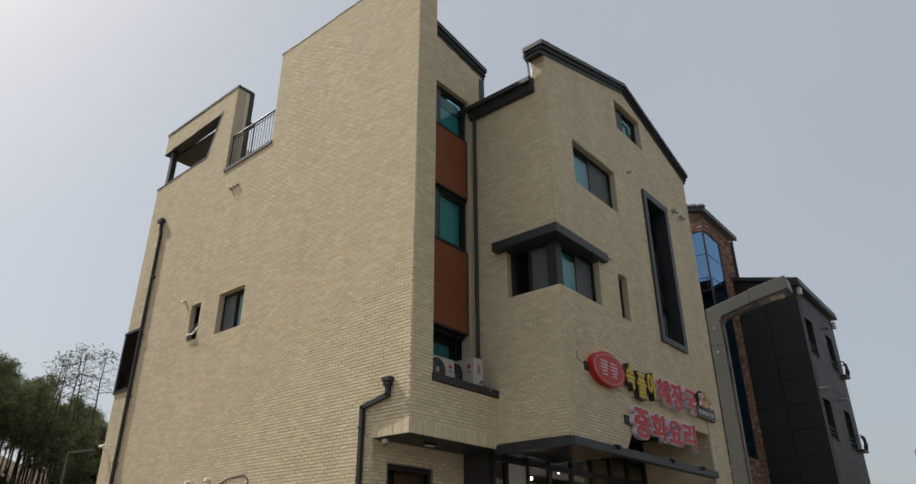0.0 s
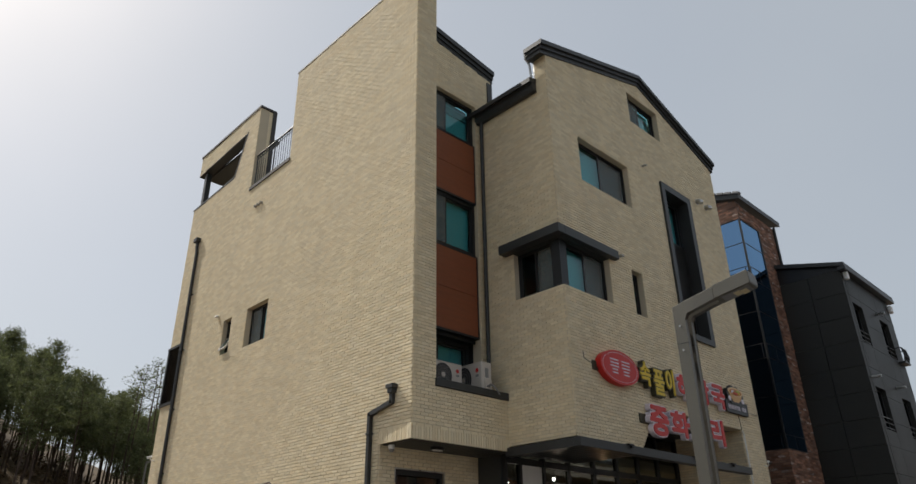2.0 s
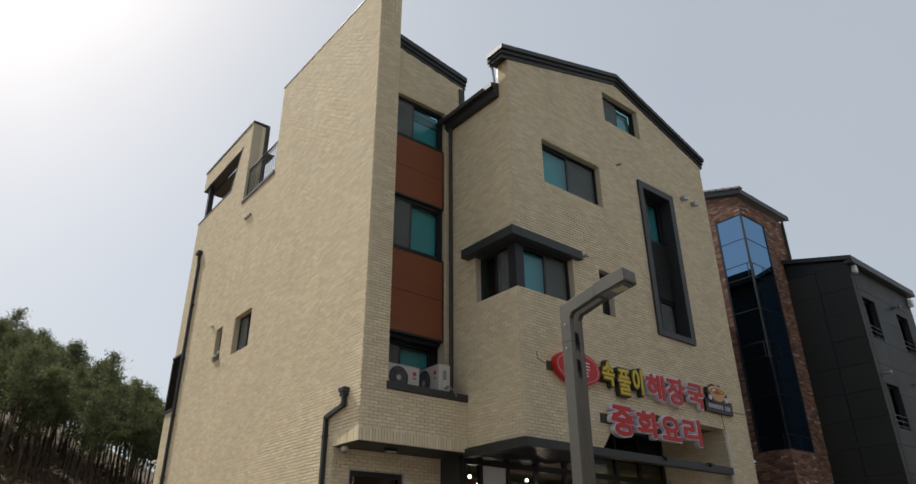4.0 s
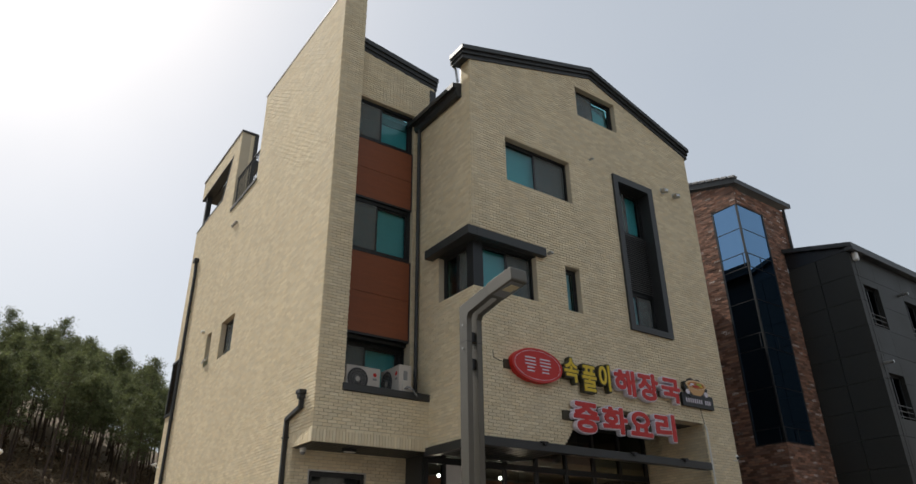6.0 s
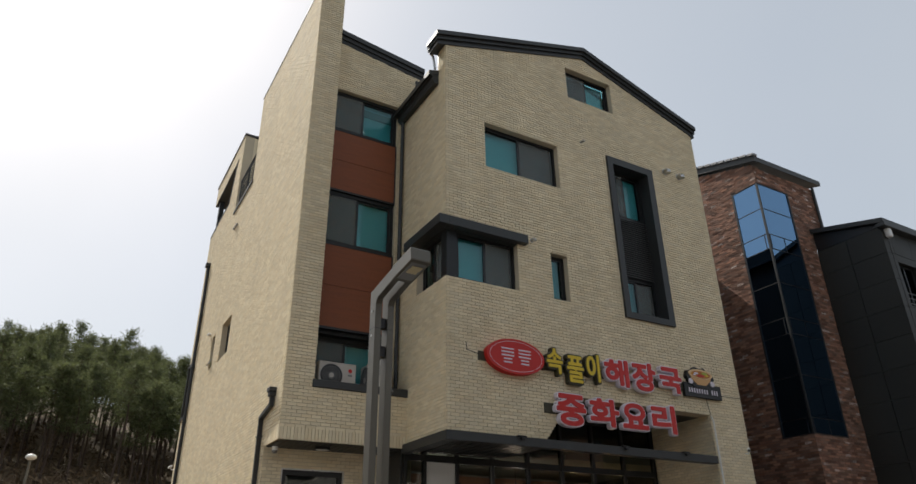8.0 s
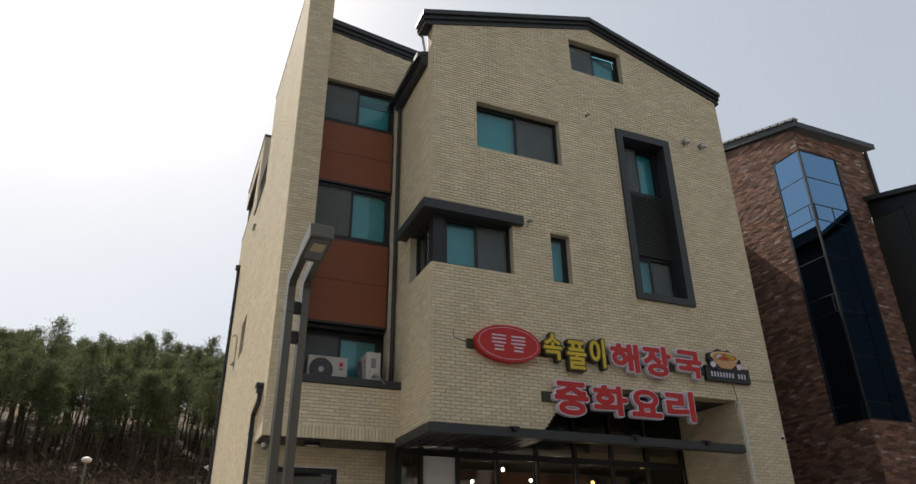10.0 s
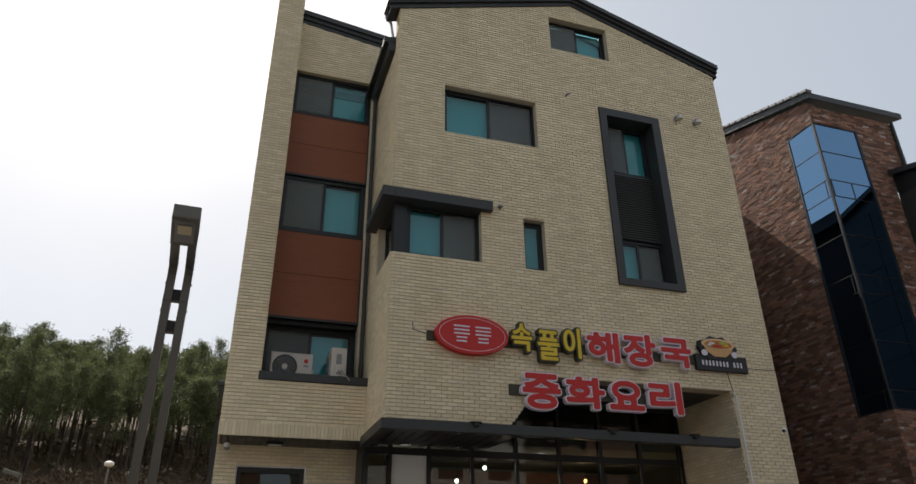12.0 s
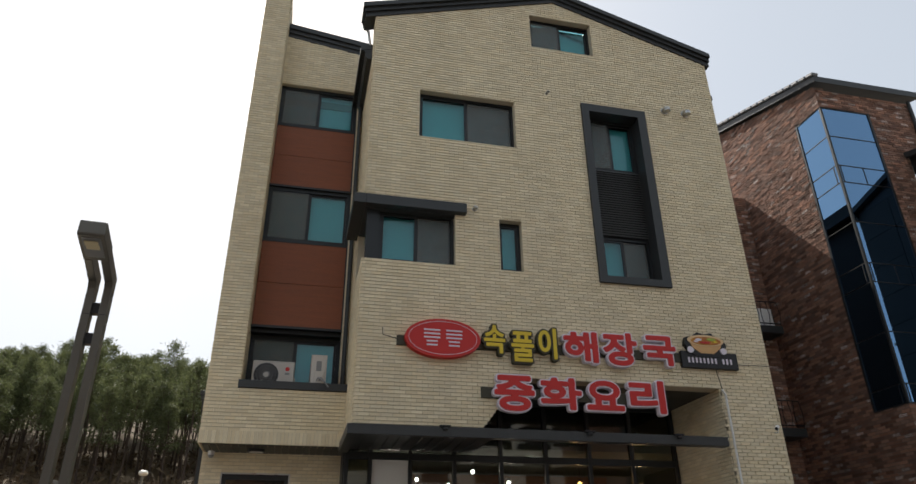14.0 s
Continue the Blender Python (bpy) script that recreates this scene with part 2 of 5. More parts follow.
def lay_bricks(wall, plane, polys, length=0.2, pitch=0.067, gap=0.0115, proud=(0.0165, 0.0205), near=None, material=None, seed=1, stand=None, stand_from=-1e9):
    """Courses of bricks on a wall. near(u, v): the stretch whose whole bricks are objects of their own."""
    rng = random.Random(seed)
    side_gap = gap if material else 0.009           # the upright joints of the cream brick are narrower
    material = material or BRICK
    verts, faces, singles = [], [], []
    v_lo, v_hi = min(p[1] for p in polys[0]), max(p[1] for p in polys[0])
    levels = sorted({p[1] for poly in polys for p, q in zip(poly, poly[1:] + poly[:1]) if abs(p[1] - q[1]) < 1e-6})
    first = 0
    row = int(v_lo / pitch) - 1

    def course(a, b, s0, s1, u_lo, u_hi, shift):
        """One course from u_lo to u_hi; s0 and s1 are the ends of the wall there."""
        u = math.floor(u_lo / length - 1) * length + (row % 2) * length / 2 + shift
        while u < u_hi:
            p, q = max(u, u_lo), min(u + length, u_hi)
            if q - p > 0.02:
                d = rng.uniform(*proud)
                whole = q - p > length - 0.001 and b - a > pitch - 0.001
                if whole and near and near((p + q) / 2, (a + b) / 2) and len(singles) < 300:
                    singles.append(((p + q) / 2, (a + b) / 2, d))
                else:
                    g = gap / 2
                    h = side_gap / 2
                    l0, r0 = (p + h if p > s0 + 0.001 else p), (q - h if q < s1 - 0.001 else q)
                    t = rng.uniform(-0.0008, 0.0008)
                    brick_shape(verts, faces, [plane.at(l0, a + g + t, d), plane.at(r0, a + g - t, d), plane.at(r0, b - g - t, d), plane.at(l0, b - g + t, d),
                                               plane.at(l0, a + g), plane.at(r0, a + g), plane.at(r0, b - g), plane.at(l0, b - g)])
            u += length

    while row * pitch < v_hi:
        v0, v1 = max(row * pitch, v_lo), min((row + 1) * pitch, v_hi)
        if v1 - v0 < 0.02:
            row += 1
            continue
        shift = rng.uniform(-0.006, 0.006)
        edges = [v0] + [e for e in levels if v0 + 0.004 < e < v1 - 0.004] + [v1]
        slices = [(a, b, spans(polys, (a + b) / 2)) for a, b in zip(edges, edges[1:])]
        if stand and stand[0] < (v0 + v1) / 2 < stand[1]:
            slices = [(a, b, [(p, min(q, stand_from)) for p, q in sp if p < stand_from]) for a, b, sp in slices]
        common = slices[0][2]
        for _, _, sp in slices[1:]:
            common = [(max(p, r), min(q, t)) for p, q in common for r, t in sp if min(q, t) > max(p, r)]
        for p, q in common:
            course(v0, v1, p, q, p, q, shift)
        if len(slices) > 1:
            for a, b, sp in slices:
                if b - a < 0.014:
                    continue
                for p, q in sp:
                    at = p
                    for r, t in sorted(common) + [(q, q)]:
                        if r > q or t < p:
                            continue
                        if r - at > 0.02:
                            course(a, b, at, r, at, r, shift)
                        at = max(at, t)
        row += 1
    if stand:
        a, b = stand
        for s0, s1 in spans(polys, (a + b) / 2):
            u = max(s0, stand_from)
            while u < s1 - 0.01:
                q = min(u + 0.068, s1)
                d = rng.uniform(*proud)
                brick_shape(verts, faces, [plane.at(u + 0.004, a, d), plane.at(q - 0.004, a, d), plane.at(q - 0.004, b - 0.008, d), plane.at(u + 0.004, b - 0.008, d),
                                           plane.at(u + 0.004, a), plane.at(q - 0.004, a), plane.at(q - 0.004, b - 0.008), plane.at(u + 0.004, b - 0.008)])
                u += 0.068
    tagged(mesh_object("bricks", verts, faces, material, wall), kind="stuff")
    if singles:
        BRICK_JOBS.append((wall, plane, singles, length - side_gap, pitch - gap, material))


BRICK_JOBS = []


def single_bricks():
    """The whole bricks of the nearest stretches, one object each on a shared mesh."""
    shared = {}
    for wall, plane, singles, w, h, material in BRICK_JOBS:
        key = (tuple(plane.u), w, h, material.name)
        if key not in shared:
            v, f = [], []
            flat = Plane((0, 0, 0), plane.u, plane.n)
            brick_shape(v, f, [flat.at(-w / 2, -h / 2, 0), flat.at(w / 2, -h / 2, 0), flat.at(w / 2, h / 2, 0), flat.at(-w / 2, h / 2, 0),
                               flat.at(-w / 2, -h / 2, -0.03), flat.at(w / 2, -h / 2, -0.03), flat.at(w / 2, h / 2, -0.03), flat.at(-w / 2, h / 2, -0.03)])
            me = bpy.data.meshes.new("brick")
            me.from_pydata([tuple(p) for p in v], [], f)
            me.materials.append(material)
            shared[key] = me
        for u, v, d in singles:
            ob = new("brick", shared[key])
            ob.parent = wall
            ob.location = plane.at(u, v, d)


def rect(u0, v0, u1, v1):
    return [(u0, v0), (u1, v0), (u1, v1), (u0, v1)]


def window(parent, plane, u0, v0, u1, v1, inset, panes, kinds, label="", bar=0.05, blind=0.16):
    """A sliding window set back in its opening: frame, sashes, panes; kinds per pane: clear, screen."""
    def b3(bm, a, b, c, d, n0, n1):
        p, q = plane.at(a, b, n0), plane.at(c, d, n1)
        box(bm, p, q)
    holder = bmesh.new()
    n0, n1 = -inset - 0.09, -inset
    b3(holder, u0, v0, u0 + bar, v1, n0, n1)
    b3(holder, u1 - bar, v0, u1, v1, n0, n1)
    b3(holder, u0 + bar, v0, u1 - bar, v0 + bar, n0, n1)
    b3(holder, u0 + bar, v1 - bar, u1 - bar, v1, n0, n1)
    win = part("window", holder, FRAME, parent, label or "dark grey framed sliding window")
    iu0, iu1, iv0, iv1 = u0 + bar, u1 - bar, v0 + bar, v1 - bar
    step = (iu1 - iu0) / panes
    for i in range(panes):
        a, b = iu0 + i * step, iu0 + (i + 1) * step
        off = -inset - 0.02 - 0.03 * (i % 2)
        sash = bmesh.new()
        s = 0.045
        for q in ((a, iv0, a + s, iv1), (b - s, iv0, b, iv1), (a + s, iv0, b - s, iv0 + s), (a + s, iv1 - s, b - s, iv1)):
            b3(sash, *q, off - 0.03, off)
        part("sash", sash, FRAME, win)
        pane = bmesh.new()
        b3(pane, a + s, iv0 + s, b - s, iv1 - s, off - 0.02, off - 0.012)
        ob = part("pane", pane, GLASS, win, "teal tinted glass pane")
        ob.visible_shadow = False
        if kinds[i] == "screen":
            sc = bmesh.new()
            b3(sc, a + s * 0.5, iv0 + s * 0.5, b - s * 0.5, iv1 - s * 0.5, off + 0.004, off + 0.006)
            part("insect_screen", sc, SCREEN, win, "dark grey woven insect screen")
        if kinds[i] in ("clear", "blind", "screen"):
            cu = bmesh.new()
            b3(cu, a, iv0, b, iv1, -inset - blind - 0.01, -inset - blind)
            part("blind", cu, CURTAIN, win, "pale blind drawn behind the glass")
    return win


# ---- ground ----
def ground_height(x, y):
    t = max(0.0, -x - 28)
    rise = 0.2 * min(t, 55) + 0.36 * min(max(t - 55, 0), 60)
    rise -= min(max(0.24 * (y - 10), 0) + max(0.2 * (y - 25), 0), 13) * min(1.0, t / 40)
    return rise + 0.8 * noise.noise((x * 0.05, y * 0.05, 0)) * min(1.0, t / 8)


def build_ground():
    xs = [-3000, -1200, -500, -250, -180] + [-150 + 4 * i for i in range(33)] + [-18, -10, -5, 0, 10, 25, 60, 150, 400, 1200, 3000]
    ys = [-3000, -1000, -400, -200] + [-120 + 6 * i for i in range(41)] + [160, 220, 400, 1000, 3000]
    verts = [(x, y, ground_height(x, y) if -400 < y < 400 else ground_height(x, y) * 0.5) for x in xs for y in ys]
    n = len(ys)
    faces = [(i * n + j, (i + 1) * n + j, (i + 1) * n + j + 1, i * n + j + 1) for i in range(len(xs) - 1) for j in range(n - 1)]
    g = mesh_object("ground", verts, faces, EARTH)
    g.data.shade_smooth()
    tagged(g, "dry brown earth and grass rising to a wooded hill", "ground", kind="structure")
    bm = bmesh.new()
    box(bm, (-3.2, -120, -0.05), (12.0, 140, 0.02))
    tagged(part("road", bm, ASPHALT), "grey asphalt street", "road", kind="structure")
    bm = bmesh.new()
    box(bm, (-6.5, -120, -0.05), (-3.2, 140, 0.14), 0.01)
    tagged(part("pavement", bm, CONCRETE), "pale concrete pavement along the street", "pavement", kind="structure")


build_ground()

# ---- the cream brick building ----
FX, LX, UX, EX, SX = -6.49, -8.18, -8.75, -9.12, -8.4     # front planes: main, cantilever, upper bay, entrance, shopfront
LY, IY, RY, BX = 8.82, 11.43, 19.67, -20.0               # side wall, inner corner, far side, back
house = thing("building", (-13, 14, 0), "cream brick four-storey building with charcoal metal trim", "building")


def hpart(name, bm, material, label="", parent=None):
    ob = part(name, bm, material, parent or house, label)
    return ob


FRONT = Plane((FX, 0, 0), (0, 1, 0), (1, 0, 0))
LEFT = Plane((0, LY, 0), (1, 0, 0), (0, -1, 0))
INNER = Plane((0, IY, 0), (1, 0, 0), (0, -1, 0))
LOWER = Plane((LX, 0, 0), (0, 1, 0), (1, 0, 0))
UPPER = Plane((UX, 0, 0), (0, 1, 0), (1, 0, 0))
ENTRY = Plane((EX, 0, 0), (0, 1, 0), (1, 0, 0))

W4, W5, SLOT, TALL = (12.46, 10.08, 14.59, 11.29), (15.1, 13.02, 16.66, 14.0), (14.13, 7.16, 14.6, 8.27), (16.31, 7.15, 17.65, 11.38)
front_polys = [[(IY, 4.1), (13.69, 4.1), (14.42, 5.02), (18.48, 5.02), (18.48, 0.1), (RY, 0.1), (RY, 13.28), (15.72, 14.55), (IY, 13.2), (IY, 8.28), (13.22, 8.28), (13.22, 7.17), (IY, 7.17)],
               rect(*W4), rect(*W5), rect(*SLOT), rect(*TALL)]
wall = slab("wall", FRONT, front_polys, 0.3, MORTAR, house, "cream brick street front with a gable")
lay_bricks(wall, FRONT, front_polys, near=lambda u, v: 11.6 < u < 15.4 and 4.2 < v < 5.6, seed=3)

# side wall with the roof terrace cut into it
WL, WS = (-15.12, 7.23, -13.99, 8.31), (-16.45, 7.3, -15.98, 8.31)
LOU = (-20.0, 6.5, -19.15, 8.22)
left_polys = [[(BX, 0.0), (-9.13, 0.0), (-9.13, 4.0), (LX, 4.0), (LX, 15.45), (-13.68, 15.45), (-13.68, 12.4), (-15.9, 12.35), (-15.9, 15.4), (BX, 15.35), (BX, 14.62), (-16.55, 14.78), (-17.12, 13.3),
               (BX, 13.2), (BX, LOU[3]), (LOU[2], LOU[3]), (LOU[2], LOU[1]), (BX, LOU[1])], rect(*WL), rect(*WS)]
wall = slab("wall", LEFT, left_polys, 0.3, MORTAR, house, "tall cream brick side wall with a stepped top")
lay_bricks(wall, LEFT, left_polys, near=lambda u, v: -9.9 < u < -8.2 and 4.2 < v < 6.4, seed=5, stand=(4.0, 4.235), stand_from=-9.13)

# front of the cantilevered stair bay
pier_polys = [[(LY, 4.0), (IY, 4.0), (IY, 5.03), (9.39, 5.03), (9.39, 15.45), (LY, 15.45)]]
wall = slab("wall", LOWER, [[(max(u, LY + 0.3), v) for u, v in pier_polys[0]]], 0.3, MORTAR, house, "cream brick pier and parapet")
lay_bricks(wall, LOWER, pier_polys, near=lambda u, v: 8.9 < u < 11.3 and 4.2 < v < 5.0, seed=7, stand=(4.0, 4.235), stand_from=LY)
reveal = Plane((0, 9.39, 0), (-1, 0, 0), (0, 1, 0))
rp = [rect(8.48, 5.04, 9.75, 15.4)]
wall = slab("wall", reveal, rp, 0.2, MORTAR, house)
rp2 = [rect(8.18, 5.18, 9.6, 15.4)]
lay_bricks(wall, reveal, rp2, seed=8)
upper_polys = [[(9.39, 12.75), (11.27, 12.75), (11.27, 5.1), (IY, 5.1), (IY, 12.3), (11.9, 12.3), (11.9, 13.9), (9.39, 14.25)]]
wall = slab("wall", UPPER, upper_polys, 0.25, MORTAR, house)
lay_bricks(wall, UPPER, upper_polys, seed=9)
inner_polys = [[(UX, 4.1), (FX, 4.1), (FX, 7.17), (-7.8, 7.17), (-7.8, 8.28), (FX, 8.28), (FX, 13.18), (-6.81, 13.18), (-6.81, 12.45), (UX, 12.45)]]
wall = slab("wall", INNER, [[(min(u, FX - 0.3), v) for u, v in inner_polys[0] ] + []], 0.3, MORTAR, house)
lay_bricks(wall, INNER, inner_polys, near=lambda u, v: 4.3 < v < 6.9, seed=11)
entry_polys = [[(LY, 0), (9.21, 0), (9.21, 3.6), (10.46, 3.6), (10.46, 0), (12.0, 0), (12.0, 4.0), (LY, 4.0)]]
wall = slab("wall", ENTRY, entry_polys, 0.3, MORTAR, house)
lay_bricks(wall, ENTRY, entry_polys, seed=12)
jamb = Plane((0, 18.48, 0), (1, 0, 0), (0, -1, 0))
jp = [rect(SX, 0.1, FX, 5.02)]
wall = slab("wall", jamb, jp, 0.3, MORTAR, house)
lay_bricks(wall, jamb, jp, seed=13)
# sides that no street sees
for pl, polys in ((Plane((0, RY, 0), (-1, 0, 0), (0, 1, 0)), [rect(6.9, 0, 20, 13.1)]), (Plane((BX, 0, 0), (0, -1, 0), (-1, 0, 0)), [rect(-RY, 0, -LY - 0.3, 13.1)])):
    # slate on the unseen far side is added to darken the bay's reflections
    slab("wall", pl, polys, 0.3, SLATE if pl.n.y > 0 else BRICK, house)

# parapet end and head of the roof terrace
bm = bmesh.new()
box(bm, (-15.9, LY + 0.3, 12.3), (-16.2, 9.3, 15.38))
hpart("wall", bm, BRICK)
# floors, ceilings and rooms behind the windows
rooms = []
for z in (4.12, 6.9, 9.75, 12.32):
    rooms += [((-19.7, 9.12, z), ({4.12: -9.5, 6.9: -9.75}.get(z, -8.97), 11.6, z + 0.2)), ((-19.7, 11.75, z), (-6.8 if z > 4.2 else -8.5, 19.4, z + 0.2))]
rooms += [((-12.0, 11.75, 0.0), (-11.8, 19.45, 13.0)), ((-13.5, 9.12, 4.3), (-13.3, 11.7, 12.3))]
for a, b in rooms:
    bm = bmesh.new()
    box(bm, a, b)
    hpart("inner_floor" if b[2] - a[2] < 0.3 else "inner_wall", bm, ROOM)

# roofs
def rafter(bm, y0, z0, y1, z1, x0, x1, h):
    prism(bm, [(y0, z0), (y1, z1), (y1, z1 + h), (y0, z0 + h)], "x", x0, x1)


bm = bmesh.new()
rafter(bm, 11.15, 12.42, 15.7, 13.92, -20.1, FX - 0.3, 0.12)
rafter(bm, 15.7, 13.92, 19.95, 12.5, -20.1, FX - 0.3, 0.12)
roof = hpart("roof", bm, DARK, "charcoal standing seam roof")
for out, lo, hi in ((0.05, -0.02, 0.10), (0.10, 0.09, 0.19), (0.16, 0.18, 0.30)):
    bm = bmesh.new()
    L0, R0, P0 = (11.22 - out * 0.6, 13.12), (19.78, 13.26), (15.72, 14.54)
    prism(bm, [(L0[0], L0[1] + lo), (P0[0], P0[1] + lo), (R0[0], R0[1] + lo), (R0[0], R0[1] + hi), (P0[0], P0[1] + hi), (L0[0], L0[1] + hi)], "x", FX - 0.4, FX + out)
    part("fascia", bm, DARK, roof)
bm = bmesh.new()
box(bm, (FX - 0.36, IY - 0.015, 12.6), (FX - 0.32, IY + 0.5, 13.2))
part("flashing", bm, STEEL, roof, "bare metal flashing behind the gable")
bm = bmesh.new()
tube(bm, [(-6.88, 11.16, 13.36), (-6.91, 11.2, 13.2), (-6.88, 11.3, 13.08), (-6.88, 11.36, 12.7)], 0.03, 8)
part("spout", bm, STEEL, roof, "small bare metal rain spout")
bm = bmesh.new()
rafter(bm, LY + 0.3, 14.27, 11.98, 13.92, -13.6, UX, 0.1)
roof2 = hpart("roof", bm, DARK)
for out, lo, hi in ((0.03, 0.0, 0.12), (0.07, 0.11, 0.23), (0.12, 0.22, 0.36)):
    bm = bmesh.new()
    prism(bm, [(9.40, 14.24 + lo), (11.97, 13.88 + lo), (11.97, 13.88 + hi), (9.40, 14.24 + hi)], "x", UX - 0.3, UX + out)
    part("fascia", bm, DARK, roof2)
bm = bmesh.new()
box(bm, (UX - 0.2, 11.74, 12.4), (UX + 0.05, 11.92, 13.8))
part("corner_flashing", bm, DARK, roof2)
# gutter along the inner side
gut = bmesh.new()
prism(gut, [(11.26, 12.30), (11.30, 12.22), (IY - 0.012, 12.22), (IY - 0.012, 12.5), (11.22, 12.5), (11.22, 12.42), (11.26, 12.40)], "x", UX, -6.8)
gutter = hpart("gutter", gut, DARK, "charcoal metal box gutter")
bm = bmesh.new()
tube(bm, [(-8.6, 11.34, 12.25), (-8.6, 11.34, 5.2)], 0.045, 10)
part("drainpipe", bm, DARK, gutter, "charcoal round drainpipe")
# copings
bm = bmesh.new()
box(bm, (-13.72, LY - 0.03, 15.45), (LX + 0.03, LY + 0.33, 15.5))
box(bm, (LX - 0.33, LY + 0.33, 15.45), (LX + 0.03, 9.38, 15.5))
hpart("coping", bm, COPING, "grey metal coping")
bm = bmesh.new()
prism(bm, [(-13.66, 12.36), (-15.92, 12.31), (-15.92, 12.41), (-13.66, 12.46)], "y", LY - 0.05, LY + 0.33)
hpart("coping", bm, COPING)
bm = bmesh.new()
prism(bm, [(-15.86, 15.4), (BX - 0.05, 15.35), (BX - 0.05, 15.42), (-15.86, 15.47)], "y", LY - 0.04, 9.35)
box(bm, (-15.9, 9.24, 12.3), (-15.84, 9.36, 15.42))
hpart("coping", bm, COPING)
bm = bmesh.new()
prism(bm, [(-17.1, 13.3), (BX - 0.04, 13.2), (BX - 0.04, 13.25), (-17.1, 13.35)], "y", LY - 0.03, LY + 0.33)
prism(bm, [(-16.53, 14.78), (-17.1, 13.3), (-17.14, 13.33), (-16.58, 14.78)], "y", LY - 0.03, LY + 0.33)
hpart("coping", bm, DARK)
# terrace shelter: dark soffit, post and cross wall
bm = bmesh.new()
box(bm, (BX, LY + 0.3, 14.56), (-16.2, 9.75, 14.64))
prism(bm, [(BX - 0.03, 14.60), (-16.56, 14.76), (-16.56, 14.74), (BX - 0.03, 14.58)], 'y', LY - 0.02, LY + 0.3)
hpart("terrace_soffit", bm, DARK)
bm = bmesh.new()
box(bm, (-19.72, LY + 0.05, 13.2), (-19.55, LY + 0.22, 14.6))
hpart("post", bm, DARK)
bm = bmesh.new()
box(bm, (-19.9, 10.3, 14.0), (-17.4, 10.5, 14.45))
box(bm, (-19.9, 9.75, 14.3), (-19.7, 10.3, 14.45))
hpart("terrace_beam", bm, BRICK)
# soffit of the cantilever with its slats
bm = bmesh.new()
box(bm, (EX, LY + 0.02, 4.0), (LX - 0.02, IY, 4.05))
soff = hpart("soffit", bm, DARK, "charcoal slatted soffit")
for i in range(20):
    bm = bmesh.new()
    box(bm, (EX + 0.02, LY + 0.05 + i * 0.13, 3.985), (LX - 0.03, LY + 0.16 + i * 0.13, 4.0), 0.004)
    part("slat", bm, DARK, soff)
# ledge under the stair windows
bm = bmesh.new()
box(bm, (LX - 0.1, 9.37, 5.03), (LX + 0.06, IY, 5.18), 0.006)
box(bm, (-9.7, 9.39, 4.95), (LX - 0.1, IY, 5.05))
hpart("ledge", bm, DARK, "charcoal metal ledge")

# stair bay: windows and timber panels
PX = Plane((-8.83, 0, 0), (0, 1, 0), (1, 0, 0))
for z0, z1 in ((11.57, 12.75), (8.48, 9.86)):
    window(house, PX, 9.40, z0, 11.27, z1, 0.02, 2, ("screen", "blind"), bar=0.08)
for z0, z1 in ((9.86, 11.57), (6.47, 8.48)):
    mid = (z0 + z1) / 2
    for a, b in ((z0 + 0.05, mid - 0.004), (mid + 0.004, z1 - 0.03)):
        bm = bmesh.new()
        box(bm, (-8.85, 9.42, a), (-8.80, 11.24, b), 0.003)
        hpart("timber_panel", bm, WOOD, "orange-brown wood grain panel")
    bm = bmesh.new()
    box(bm, (-8.92, 9.40, z0), (-8.79, 11.27, z0 + 0.05))
    box(bm, (-8.92, 9.40, z1 - 0.03), (-8.79, 11.27, z1))
    box(bm, (-8.92, 11.24, z0 + 0.05), (-8.79, 11.27, z1 - 0.03))
    hpart("panel_trim", bm, FRAME)
bm = bmesh.new()
box(bm, (-9.7, 9.39, 6.40), (-8.93, 11.27, 6.5))
box(bm, (-9.7, 11.27, 5.05), (-9.0, 11.37, 6.5))
hpart("loggia_lining", bm, FRAME)
window(house, Plane((-9.12, 0, 0), (0, 1, 0), (1, 0, 0)), 9.40, 5.06, 11.27, 6.40, 0.02, 2, ("screen", "blind"), bar=0.08)

# street front windows
window(house, FRONT, *W4, 0.14, 2, ("blind", "screen"))
window(house, FRONT, *W5, 0.14, 2, ("screen", "blind"))
window(house, FRONT, *SLOT, 0.14, 1, ("blind",))
window(house, LEFT, *WL, 0.14, 2, ("screen", "blind"))
bm = bmesh.new()
for q in ((WS[0], WS[1], WS[0] + 0.05, WS[3]), (WS[2] - 0.05, WS[1], WS[2], WS[3]), (WS[0] + 0.05, WS[1], WS[2] - 0.05, WS[1] + 0.05), (WS[0] + 0.05, WS[3] - 0.05, WS[2] - 0.05, WS[3])):
    box(bm, LEFT.at(q[0], q[1], -0.2), LEFT.at(q[2], q[3], -0.12))
awning = hpart("window", bm, FRAME, "small dark window with its lower sash tilted open")
tilt = Matrix.Translation((0, LY + 0.12, 7.78)) @ Matrix.Rotation(-0.5, 4, "X")
bm = bmesh.new()
